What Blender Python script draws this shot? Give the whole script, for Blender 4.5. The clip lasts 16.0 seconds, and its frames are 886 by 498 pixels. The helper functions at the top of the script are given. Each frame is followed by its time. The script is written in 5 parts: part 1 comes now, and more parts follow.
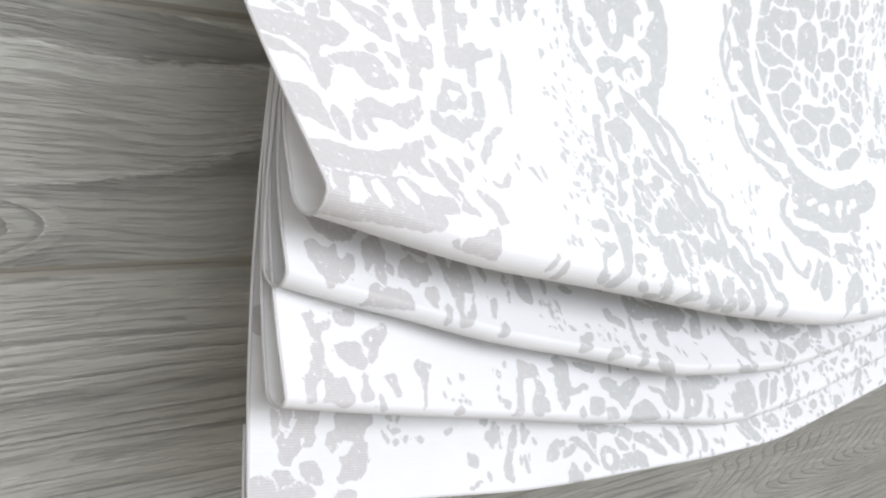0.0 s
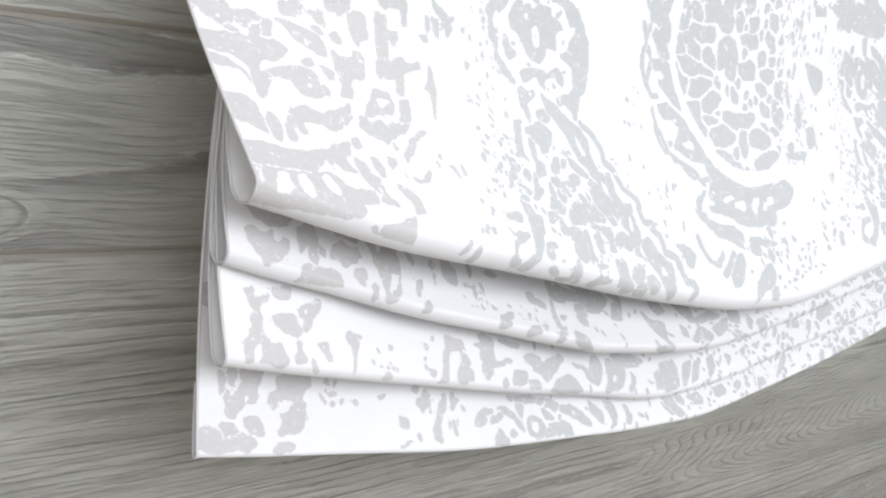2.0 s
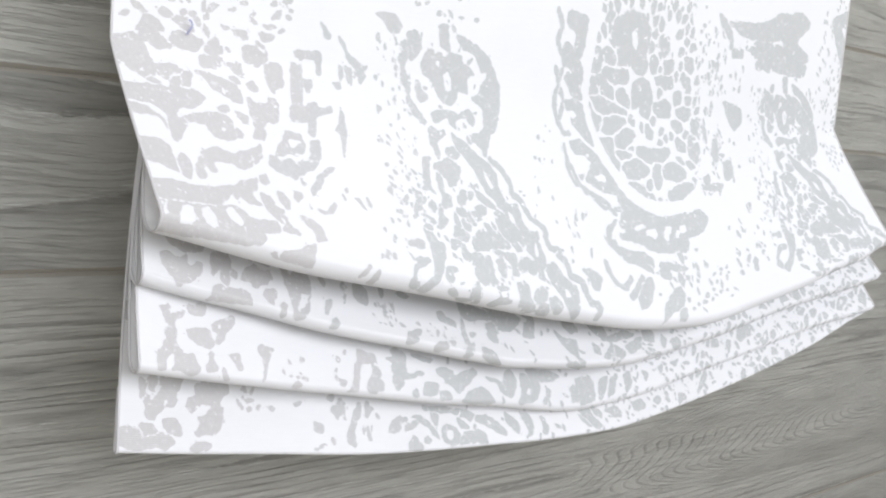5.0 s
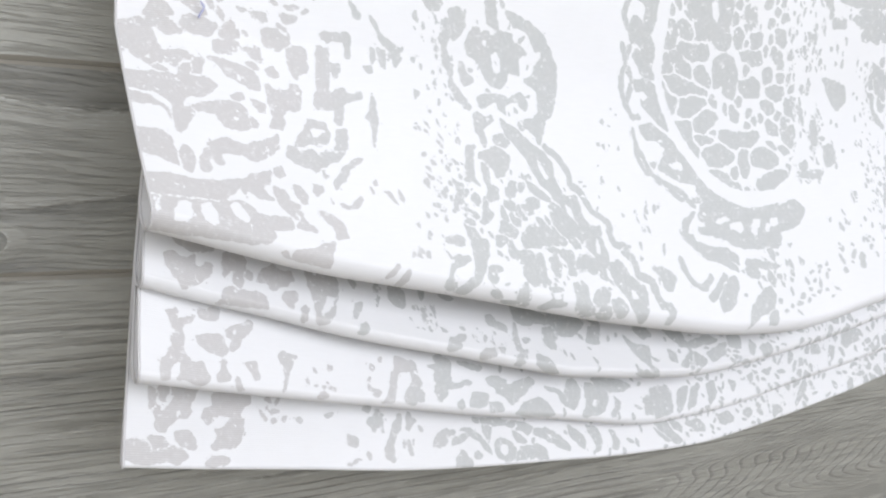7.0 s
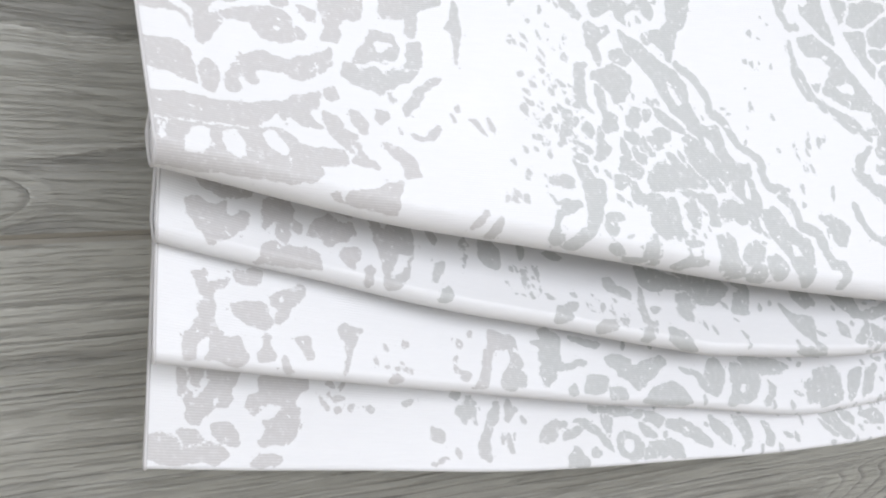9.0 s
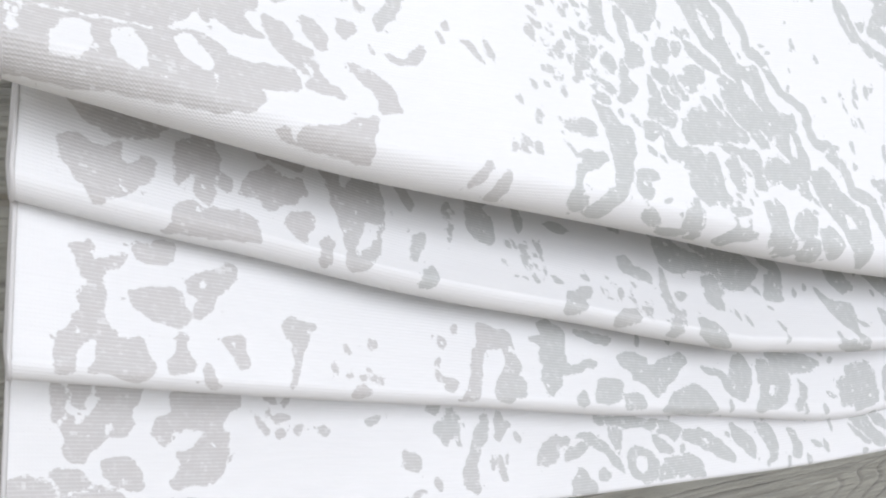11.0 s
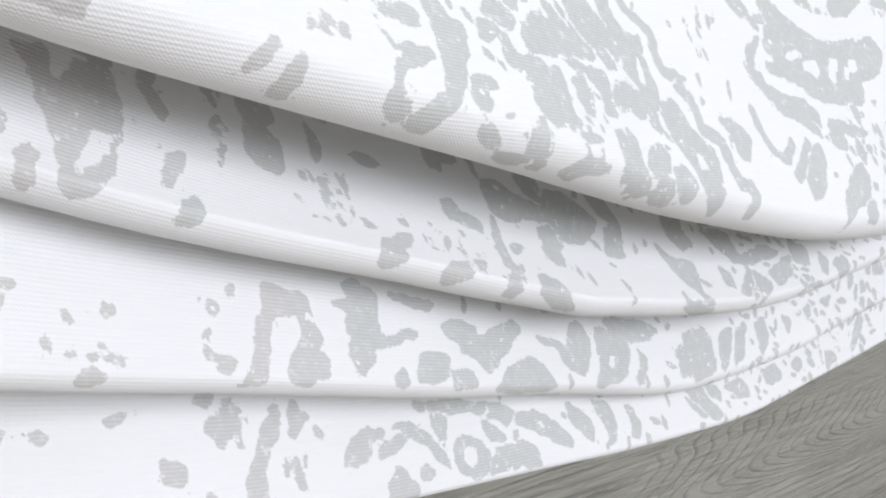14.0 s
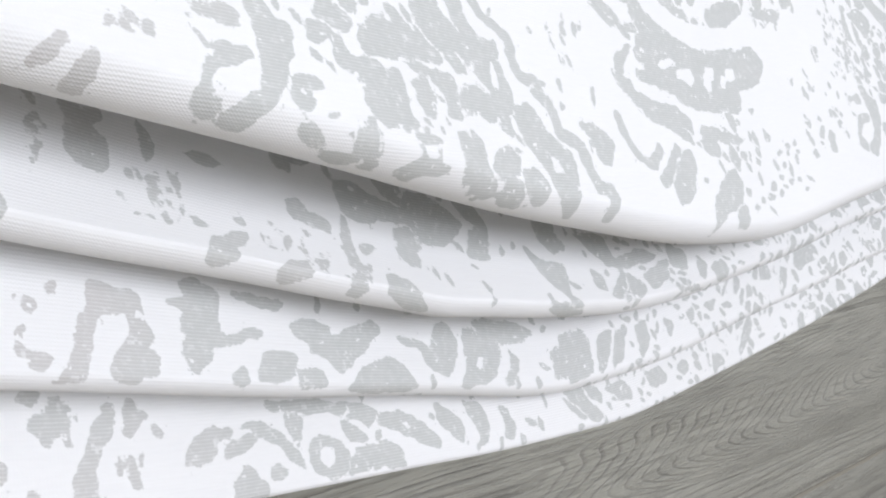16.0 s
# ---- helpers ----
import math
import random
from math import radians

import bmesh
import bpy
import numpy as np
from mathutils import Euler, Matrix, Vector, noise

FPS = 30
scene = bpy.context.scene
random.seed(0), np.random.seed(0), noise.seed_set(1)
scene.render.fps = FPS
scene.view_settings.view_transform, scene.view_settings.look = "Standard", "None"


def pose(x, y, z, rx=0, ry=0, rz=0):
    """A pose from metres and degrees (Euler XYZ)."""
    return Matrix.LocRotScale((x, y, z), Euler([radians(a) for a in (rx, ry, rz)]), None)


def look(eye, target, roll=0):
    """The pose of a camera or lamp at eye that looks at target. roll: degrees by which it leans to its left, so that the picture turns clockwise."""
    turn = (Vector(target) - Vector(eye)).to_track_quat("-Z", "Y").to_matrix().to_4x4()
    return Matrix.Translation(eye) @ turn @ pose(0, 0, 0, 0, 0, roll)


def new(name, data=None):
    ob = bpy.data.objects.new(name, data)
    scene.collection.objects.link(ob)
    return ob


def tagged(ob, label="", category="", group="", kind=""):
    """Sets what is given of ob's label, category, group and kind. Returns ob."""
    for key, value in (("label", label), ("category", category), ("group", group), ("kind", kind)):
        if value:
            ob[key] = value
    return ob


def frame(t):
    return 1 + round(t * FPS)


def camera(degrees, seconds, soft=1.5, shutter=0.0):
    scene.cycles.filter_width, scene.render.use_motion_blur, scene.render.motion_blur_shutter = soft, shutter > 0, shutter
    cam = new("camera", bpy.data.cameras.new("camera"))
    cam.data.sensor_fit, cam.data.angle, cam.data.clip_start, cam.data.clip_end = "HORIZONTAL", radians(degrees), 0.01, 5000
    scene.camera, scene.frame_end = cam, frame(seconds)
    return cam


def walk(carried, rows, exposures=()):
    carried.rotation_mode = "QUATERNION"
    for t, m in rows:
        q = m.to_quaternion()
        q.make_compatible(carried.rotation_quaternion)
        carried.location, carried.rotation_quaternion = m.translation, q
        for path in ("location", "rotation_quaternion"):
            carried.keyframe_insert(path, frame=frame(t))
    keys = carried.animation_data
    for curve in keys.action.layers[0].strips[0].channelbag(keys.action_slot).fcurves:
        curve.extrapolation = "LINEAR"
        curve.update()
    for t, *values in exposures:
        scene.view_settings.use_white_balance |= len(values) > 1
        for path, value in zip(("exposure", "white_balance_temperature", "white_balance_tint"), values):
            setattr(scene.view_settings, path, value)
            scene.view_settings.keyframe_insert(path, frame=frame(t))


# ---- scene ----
cam = camera(52.6, 16.0, soft=2.2)
PATH = [
    (0, (0.1, -0.514, 1.35), (1.359, 1.012, 1.057), 4.0),
    (0.5, (0.097, -0.532, 1.348), (1.355, 0.994, 1.054), 4.3),
    (1, (0.095, -0.552, 1.346), (1.352, 0.976, 1.052), 4.3),
    (1.5, (0.091, -0.578, 1.352), (1.346, 0.951, 1.057), 4.3),
    (2, (0.087, -0.601, 1.355), (1.344, 0.928, 1.066), 4.2),
    (2.5, (0.078, -0.63, 1.361), (1.334, 0.9, 1.075), 4.4),
    (3, (0.077, -0.647, 1.362), (1.341, 0.877, 1.079), 4.5),
    (3.5, (0.078, -0.664, 1.366), (1.341, 0.863, 1.091), 4.6),
    (4, (0.083, -0.684, 1.372), (1.346, 0.844, 1.106), 4.6),
    (6.5, (0.16, -0.712, 1.372), (1.248, 0.951, 1.142), 3.3),
    (7, (0.184, -0.685, 1.367), (1.201, 1.017, 1.105), 2.9),
    (7.5, (0.205, -0.657, 1.357), (1.159, 1.078, 1.079), 2.2),
    (8, (0.224, -0.629, 1.347), (1.112, 1.141, 1.067), 1.7),
    (8.5, (0.236, -0.605, 1.338), (1.07, 1.188, 1.04), 1.4),
    (9, (0.256, -0.581, 1.332), (1.038, 1.233, 1.016), 0.8),
    (11.5, (0.287, -0.433, 1.291), (1.291, 1.264, 0.952), 1.8),
    (12, (0.296, -0.407, 1.277), (1.379, 1.241, 0.942), 2.1),
    (12.5, (0.308, -0.393, 1.275), (1.469, 1.193, 0.904), 3.2),
    (13, (0.316, -0.385, 1.271), (1.54, 1.16, 0.929), 2.7),
    (13.5, (0.321, -0.384, 1.267), (1.589, 1.133, 0.965), 2.5),
    (14, (0.331, -0.389, 1.268), (1.636, 1.091, 0.942), 3.1),
    (14.5, (0.341, -0.392, 1.263), (1.661, 1.077, 0.949), 3.2),
    (15, (0.348, -0.402, 1.265), (1.695, 1.045, 0.958), 3.4),
    (15.5, (0.356, -0.411, 1.265), (1.725, 1.014, 0.956), 3.5),
    (16, (0.361, -0.422, 1.267), (1.731, 1.005, 0.97), 3.6),
]
walk(cam, [(t, look(eye, target, roll)) for t, eye, target, roll in PATH],
     exposures=((0, 0.17), (2, 0.16), (4, 0.11), (7, 0.03), (9, 0.02), (12, 0.03), (16, 0.03)))

# ---------------------------------------------------------------- light
world = bpy.data.worlds.new("world")
scene.world = world
world.use_nodes = True
sky = world.node_tree.nodes.new("ShaderNodeTexSky")
sky.sky_type, sky.sun_disc = "NISHITA", False
sky.sun_elevation, sky.sun_rotation = radians(38), radians(150)
world.node_tree.nodes["Background"].inputs["Strength"].default_value = 0.10
world.node_tree.links.new(sky.outputs["Color"], world.node_tree.nodes["Background"].inputs["Color"])


def area_lamp(name, place, target, w, h, watts, colour):
    data = bpy.data.lights.new(name, "AREA")
    data.shape, data.size, data.size_y, data.energy, data.color = "RECTANGLE", w, h, watts, colour
    lamp = new(name, data)
    lamp.matrix_world = look(place, target)
    return lamp


# unseen source, added and placed to suit the shading of the folds
area_lamp("added_daylight", (0.75, -2.56, 2.2), (0.70, 0, 2.0), 3.5, 1.3, 73, (0.973, 0.99, 1.072))

# ---------------------------------------------------------------- materials


class Nodes:
    """Short-hand for building a material's node tree."""

    def __init__(self, name):
        self.mat = bpy.data.materials.new(name)
        self.mat.use_nodes = True
        self.tree = self.mat.node_tree
        self.bsdf = self.tree.nodes["Principled BSDF"]

    def put(self, value, socket):
        if isinstance(value, bpy.types.NodeSocket):
            self.tree.links.new(value, socket)
        elif value is not None:
            socket.default_value = value

    def math(self, op, a, b=None, c=None, clamp=False):
        node = self.tree.nodes.new("ShaderNodeMath")
        node.operation, node.use_clamp = op, clamp
        for value, socket in zip((a, b, c), node.inputs):
            self.put(value, socket)
        return node.outputs[0]

    def vec(self, op, a, b=None):
        node = self.tree.nodes.new("ShaderNodeVectorMath")
        node.operation = op
        self.put(a, node.inputs[0])
        self.put(b, node.inputs[1])
        return node.outputs[0]

    def xyz(self, x, y, z):
        node = self.tree.nodes.new("ShaderNodeCombineXYZ")
        for value, socket in zip((x, y, z), node.inputs):
            self.put(value, socket)
        return node.outputs[0]

    def split(self, v):
        node = self.tree.nodes.new("ShaderNodeSeparateXYZ")
        self.put(v, node.inputs[0])
        return node.outputs

    def noise(self, v, scale, detail=3.0, rough=0.55, warp=0.0):
        node = self.tree.nodes.new("ShaderNodeTexNoise")
        self.put(v, node.inputs["Vector"])
        node.inputs["Scale"].default_value, node.inputs["Detail"].default_value = scale, detail
        node.inputs["Roughness"].default_value, node.inputs["Distortion"].default_value = rough, warp
        return node.outputs["Fac"]

    def ramp(self, x, lo, hi, to_lo=0.0, to_hi=1.0, smooth=True):
        node = self.tree.nodes.new("ShaderNodeMapRange")
        node.interpolation_type = "SMOOTHSTEP" if smooth else "LINEAR"
        for value, socket in zip((x, lo, hi, to_lo, to_hi), node.inputs):
            self.put(value, socket)
        return node.outputs[0]

    def mix(self, fac, a, b, blend="MIX"):
        node = self.tree.nodes.new("ShaderNodeMix")
        node.data_type, node.blend_type = "RGBA", blend
        self.put(fac, node.inputs[0])
        for value, socket in ((a, node.inputs[6]), (b, node.inputs[7])):
            self.put((*value, 1.0) if isinstance(value, tuple) else value, socket)
        return node.outputs[2]

    def bump(self, height, distance, strength=1.0, normal=None):
        node = self.tree.nodes.new("ShaderNodeBump")
        node.inputs["Distance"].default_value, node.inputs["Strength"].default_value = distance, strength
        self.put(height, node.inputs["Height"])
        self.put(normal, node.inputs["Normal"])
        return node.outputs[0]

    def attribute(self, name):
        node = self.tree.nodes.new("ShaderNodeAttribute")
        node.attribute_name = name
        return node.outputs["Fac"]

    def coord(self, which):
        return self.tree.nodes.new("ShaderNodeTexCoord").outputs[which]

    def random(self):
        return self.tree.nodes.new("ShaderNodeObjectInfo").outputs["Random"]

    def finish(self, colour, rough, normal=None, spec=None):
        self.put((*colour, 1.0) if isinstance(colour, tuple) else colour, self.bsdf.inputs["Base Color"])
        self.put(rough, self.bsdf.inputs["Roughness"])
        self.put(normal, self.bsdf.inputs["Normal"])
        self.put(spec, self.bsdf.inputs["Specular IOR Level"])
        return self.mat


def wood(name, rings, stretch, fine, dark, lean=0.05, knot=None, tone=1.0):
    """Embossed grey oak board. rings: growth lines across the figure; stretch: how long the figure is; knot: x, z, strength, flattening."""
    def shade(*c):
        return tuple(min(0.9, tone * v) for v in c)

    n = Nodes(name)
    at = n.split(n.coord("Object"))
    shift = n.math("MULTIPLY", n.random(), 9.0)
    x, z = n.math("ADD", at[0], shift) if knot is None else at[0], at[2]
    sway = n.math("SUBTRACT", n.noise(n.xyz(n.math("MULTIPLY", x, 4.0), n.math("MULTIPLY", z, 8.0), 0.0), 1.0, 2.0), 0.5)
    zz = n.math("ADD", z, n.math("MULTIPLY", sway, lean))
    figure = n.noise(n.xyz(n.math("MULTIPLY", x, stretch), shift, n.math("MULTIPLY", zz, 13.0)), 1.0, 1.2, 0.4, 0.35)
    if knot:
        dx, dz = n.math("MULTIPLY", n.math("SUBTRACT", x, knot[0]), knot[3]), n.math("SUBTRACT", zz, knot[1])
        reach = n.math("SQRT", n.math("ADD", n.math("MULTIPLY", dx, dx), n.math("MULTIPLY", dz, dz)))
        reach = n.math("MINIMUM", reach, knot[4])
        figure = n.math("ADD", figure, n.math("MULTIPLY", reach, knot[2]))
    jag = n.noise(n.xyz(n.math("MULTIPLY", x, 70.0), 0.0, n.math("MULTIPLY", zz, 500.0)), 1.0, 4.0, 0.6)
    phase = n.math("ADD", n.math("MULTIPLY", figure, rings), n.math("MULTIPLY", jag, 0.24))
    line = n.math("FRACT", phase)
    late = n.math("MULTIPLY", n.ramp(line, 0.62, 0.93), n.ramp(line, 1.0, 0.96))
    pores = n.noise(n.xyz(n.math("MULTIPLY", x, 13.0), shift, n.math("MULTIPLY", zz, fine)), 1.0, 4.0, 0.65)
    fibre = n.noise(n.xyz(n.math("MULTIPLY", x, 45.0), shift, n.math("MULTIPLY", zz, fine * 2.4)), 1.0, 3.0, 0.7)
    pore = n.ramp(pores, 0.50, 0.62)
    broad = n.noise(n.xyz(n.math("MULTIPLY", x, 2.5), shift, n.math("MULTIPLY", zz, 30.0)), 1.0, 4.0, 0.6)
    broken = n.ramp(n.noise(n.xyz(n.math("MULTIPLY", x, 9.0), shift, n.math("MULTIPLY", zz, 50.0)), 1.0, 3.0), 0.36, 0.62, 0.45 if knot else 0.0)
    late = n.math("MULTIPLY", late, broken)
    base = n.mix(n.ramp(broad, 0.3, 0.7), shade(0.364, 0.356, 0.307), shade(0.433, 0.425, 0.371))
    base = n.mix(n.ramp(fibre, 0.42, 0.62, 0.0, 0.24), base, shade(0.204, 0.200, 0.176))
    base = n.mix(n.math("MULTIPLY", pore, 0.24), base, shade(0.165, 0.162, 0.142))
    base = n.mix(n.math("MULTIPLY", late, dark), base, shade(0.131, 0.127, 0.112))
    # pale glints on the embossing, put into the colour beside the growth lines
    glint = n.math("MULTIPLY", n.ramp(line, 0.16, 0.0), n.ramp(fibre, 0.50, 0.62))
    base = n.mix(n.math("MULTIPLY", glint, 0.75), base, shade(0.660, 0.650, 0.600))
    height = n.math("SUBTRACT", n.math("ADD", n.math("MULTIPLY", pore, -0.5), n.math("MULTIPLY", fibre, -0.5)), n.math("MULTIPLY", late, 0.8))
    return n.finish(base, n.ramp(pores, 0.3, 0.7, 0.36, 0.52), n.bump(height, 0.0012, 0.8), 0.5)


def plain(name, colour, rough=0.7, grain=40.0, depth=0.0006):
    n = Nodes(name)
    p = n.coord("Object")
    shade_of = n.noise(p, 2.2, 4.0)
    tone = n.mix(shade_of, tuple(c * 0.92 for c in colour), tuple(min(1, c * 1.05) for c in colour))
    return n.finish(tone, rough, n.bump(n.noise(p, grain, 5.0), depth))


def printed_cloth():
    """White slub cotton with a worn grey print; the print's outline is in the mesh, its wear and the weave are here."""
    n = Nodes("printed_cotton")
    uv = n.split(n.coord("UV"))
    u, v = uv[0], uv[1]
    at = n.xyz(u, v, 0.0)
    wob = n.math("MULTIPLY", n.math("SUBTRACT", n.noise(n.xyz(n.math("MULTIPLY", u, 30.0), n.math("MULTIPLY", v, 90.0), 0.0), 1.0, 3.0), 0.5), 1.6)
    rib = n.math("SINE", n.math("ADD", n.math("MULTIPLY", v, 2 * math.pi / 0.00138), wob))
    warp = n.math("SINE", n.math("ADD", n.math("MULTIPLY", u, 2 * math.pi / 0.00128), n.math("MULTIPLY", wob, 1.3)))
    slub = n.noise(n.xyz(n.math("MULTIPLY", u, 60.0), n.math("MULTIPLY", v, 820.0), 0.0), 1.0, 2.0)
    weave = n.math("ADD", n.math("MULTIPLY", rib, 0.62), n.math("MULTIPLY", n.math("MULTIPLY", rib, warp), 0.5))
    weave = n.math("ADD", weave, n.math("MULTIPLY", slub, 0.9))
    # the screen's outline steps from thread to thread
    cell = n.vec("SNAP", n.vec("ADD", at, n.xyz(n.math("MULTIPLY", wob, 0.0003), 0.0, 0.0)), (0.0013, 0.0012, 1.0))
    step = n.math("SUBTRACT", n.noise(cell, 330.0, 3.0, 0.75), 0.5)
    edge = n.math("SUBTRACT", n.noise(at, 520.0, 3.0, 0.7), 0.5)
    coarse = n.math("SUBTRACT", n.noise(at, 210.0, 3.0, 0.65), 0.5)
    ink = n.math("ADD", n.attribute("print"), n.math("ADD", n.math("MULTIPLY", edge, 0.8), n.math("MULTIPLY", coarse, 1.1)))
    ink = n.math("ADD", ink, n.math("ADD", n.math("MULTIPLY", step, 3.0), n.math("MULTIPLY", weave, 0.16)))
    ragged = n.math("SUBTRACT", n.noise(n.vec("ADD", at, (0.7, 0.2, 0.0)), 115.0, 3.0, 0.6), 0.5)
    ink = n.math("ADD", ink, n.math("MULTIPLY", ragged, 2.4))
    cover = n.ramp(ink, -0.22, 0.22)
    # bites out of the printed shapes, and flecks of ink beside them
    bite = n.ramp(n.noise(n.vec("ADD", at, (0.3, 0.9, 0.0)), 125.0, 3.0, 0.62), 0.66, 0.68)
    cover = n.math("MULTIPLY", cover, n.math("SUBTRACT", 1.0, bite))
    fleck = n.ramp(n.noise(n.vec("ADD", at, (0.1, 0.4, 0.0)), 190.0, 3.0, 0.62), 0.67, 0.69)
    cover = n.math("MAXIMUM", cover, n.math("MULTIPLY", fleck, n.ramp(n.attribute("print"), -4.5, -1.5)))
    # worn spots inside the printed areas
    wear = n.ramp(n.math("ADD", n.noise(cell, 130.0, 4.0, 0.8), n.math("MULTIPLY", weave, 0.020)), 0.59, 0.66)
    thin = n.ramp(n.math("ADD", n.noise(at, 330.0, 3.0, 0.7), n.math("MULTIPLY", weave, 0.05)), 0.52, 0.75, 0.0, 0.5)
    cover = n.math("MULTIPLY", cover, n.math("SUBTRACT", 1.0, n.math("MULTIPLY", n.math("MAXIMUM", wear, thin), 0.55)))
    ridge = n.ramp(n.math("ADD", rib, n.math("MULTIPLY", n.noise(at, 260.0, 2.0), 1.6)), 0.7, 1.9, 0.0, 0.24)
    cover = n.math("MULTIPLY", cover, n.math("SUBTRACT", 1.0, ridge))
    tone = n.ramp(n.math("ADD", u, n.math("MULTIPLY", n.noise(at, 9.0, 3.0), 0.5)), 0.30, 0.52)
    grey = n.mix(tone, (0.605, 0.585, 0.57), (0.55, 0.563, 0.545))
    blotch = n.noise(at, 70.0, 4.0, 0.7)
    grey = n.mix(n.ramp(blotch, 0.35, 0.7, 0.0, 0.35), grey, (0.62, 0.616, 0.605))
    white = n.mix(n.noise(at, 14.0, 3.0), (0.86, 0.86, 0.855), (0.90, 0.90, 0.90))
    white = n.mix(n.ramp(slub, 0.35, 0.7, 0.0, 0.10), white, (0.74, 0.74, 0.735))
    colour = n.mix(n.math("MULTIPLY", cover, 0.96), white, grey)
    n.bsdf.inputs["Sheen Weight"].default_value = 0.08
    return let_light_through(n, colour, n.finish(colour, 0.92, n.bump(weave, 0.00014, 0.55), 0.15))


def let_light_through(n, colour, mat, share=0.16):
    """Thin cotton: a part of the light comes through from behind, a little warmer."""
    glow = n.tree.nodes.new("ShaderNodeBsdfTranslucent")
    n.put(n.mix(1.0, colour, (1.0, 0.965, 0.90), "MULTIPLY"), glow.inputs["Color"])
    both = n.tree.nodes.new("ShaderNodeMixShader")
    both.inputs[0].default_value = share
    n.put(n.bsdf.outputs[0], both.inputs[1])
    n.put(glow.outputs[0], both.inputs[2])
    n.put(both.outputs[0], n.tree.nodes["Material Output"].inputs["Surface"])
    return mat


CLOTH = printed_cloth()
OAK = wood("grey_oak", 5.0, 0.7, 420.0, 0.60, tone=0.80)
OAK_STRAIGHT = wood("grey_oak_straight", 15.0, 0.25, 560.0, 0.50, 0.02, tone=0.92)
KNOT_X = 0.165 - (-0.42 + 2.25) / 2      # the figure's heart, from that board's middle
OAK_KNOT = wood("grey_oak_knot", 5.0, 0.9, 420.0, 0.60, 0.035, (KNOT_X, -0.050, 38.0, 0.28, 0.025), tone=0.80)
OAK_SWIRL = wood("grey_oak_swirl", 24.0, 0.2, 560.0, 0.55, 0.012, (1.60 - (-0.59 + 2.48) / 2, -0.069, 16.0, 0.105, 0.075), tone=0.94)
BEVEL = plain("plank_bevel", (0.25, 0.232, 0.19), 0.5)
PLASTER = plain("pale_plaster", (0.74, 0.73, 0.70))
CEILING = plain("ceiling_paint", (0.82, 0.82, 0.81))
BOARDS = plain("floor_finish", (0.58, 0.53, 0.46), 0.5)
BATTEN = plain("backing_board", (0.16, 0.155, 0.14))
THREAD = plain("thread_lilac", (0.42, 0.43, 0.62), 0.8, 400.0)
FRAME_PAINT = plain("window_paint", (0.82, 0.82, 0.80), 0.45)

# ---------------------------------------------------------------- helpers for meshes


def part(name, bm, material, parent=None, label=""):
    """Links a bmesh as one mesh object, under a thing or part if one is given."""
    mesh = bpy.data.meshes.new(name)
    bm.to_mesh(mesh)
    bm.free()
    ob = new(name, mesh)
    mesh.materials.append(material)
    if parent:
        ob.parent = parent
    return tagged(ob, label)


def box(x0, y0, z0, x1, y1, z1, bevel=0.0):
    bm = bmesh.new()
    bmesh.ops.create_cube(bm, size=1.0)
    for v in bm.verts:
        v.co = Vector(((x0 + x1) / 2 + v.co.x * (x1 - x0), (y0 + y1) / 2 + v.co.y * (y1 - y0), (z0 + z1) / 2 + v.co.z * (z1 - z0)))
    if bevel:
        bmesh.ops.bevel(bm, geom=bm.edges[:], offset=bevel, segments=2, affect="EDGES", profile=0.5)
    return bm


def tube(points, radius, sides=8, closed=False):
    """A round cord through the points."""
    bm = bmesh.new()
    rings = []
    count = len(points)
    for i, p in enumerate(points):
        a, b = points[max(i - 1, 0)], points[min(i + 1, count - 1)]
        way = (Vector(b) - Vector(a)).normalized()
        side = way.cross(Vector((0.31, 0.17, 0.94))).normalized()
        up = way.cross(side)
        rings.append([bm.verts.new(Vector(p) + radius * (math.cos(t) * side + math.sin(t) * up)) for t in (2 * math.pi * s / sides for s in range(sides))])
    for r, q in zip(rings, rings[1:]):
        for s in range(sides):
            bm.faces.new((r[s], r[(s + 1) % sides], q[(s + 1) % sides], q[s]))
    bm.faces.new(rings[0][::-1])
    bm.faces.new(rings[-1])
    for face in bm.faces:
        face.smooth = True
    return bm


# ---------------------------------------------------------------- the room
WEST, EAST, SOUTH, TOP = -1.3, 3.5, -2.6, 3.55
north = tagged(part("wall_north", box(WEST - 0.12, 0.012, -0.1, EAST + 0.12, 0.13, TOP + 0.1), BATTEN), "wall clad in horizontal grey wood-look boards", "wall", kind="structure")
tagged(part("wall_west", box(WEST - 0.12, SOUTH - 0.12, -0.1, WEST, 0.009, TOP + 0.1), PLASTER), "plain white painted side wall", "wall", kind="structure")
tagged(part("wall_east", box(EAST, SOUTH - 0.12, -0.1, EAST + 0.12, 0.009, TOP + 0.1), PLASTER), "plain white painted side wall", "wall", kind="structure")
tagged(part("floor", box(WEST, SOUTH, -0.1, EAST, 0.009, 0.0), BOARDS), "plain brown floor of the room", "floor", kind="structure")
tagged(part("ceiling", box(WEST, SOUTH, TOP, EAST, 0.009, TOP + 0.1), CEILING), "plain white painted ceiling", "ceiling", kind="structure")


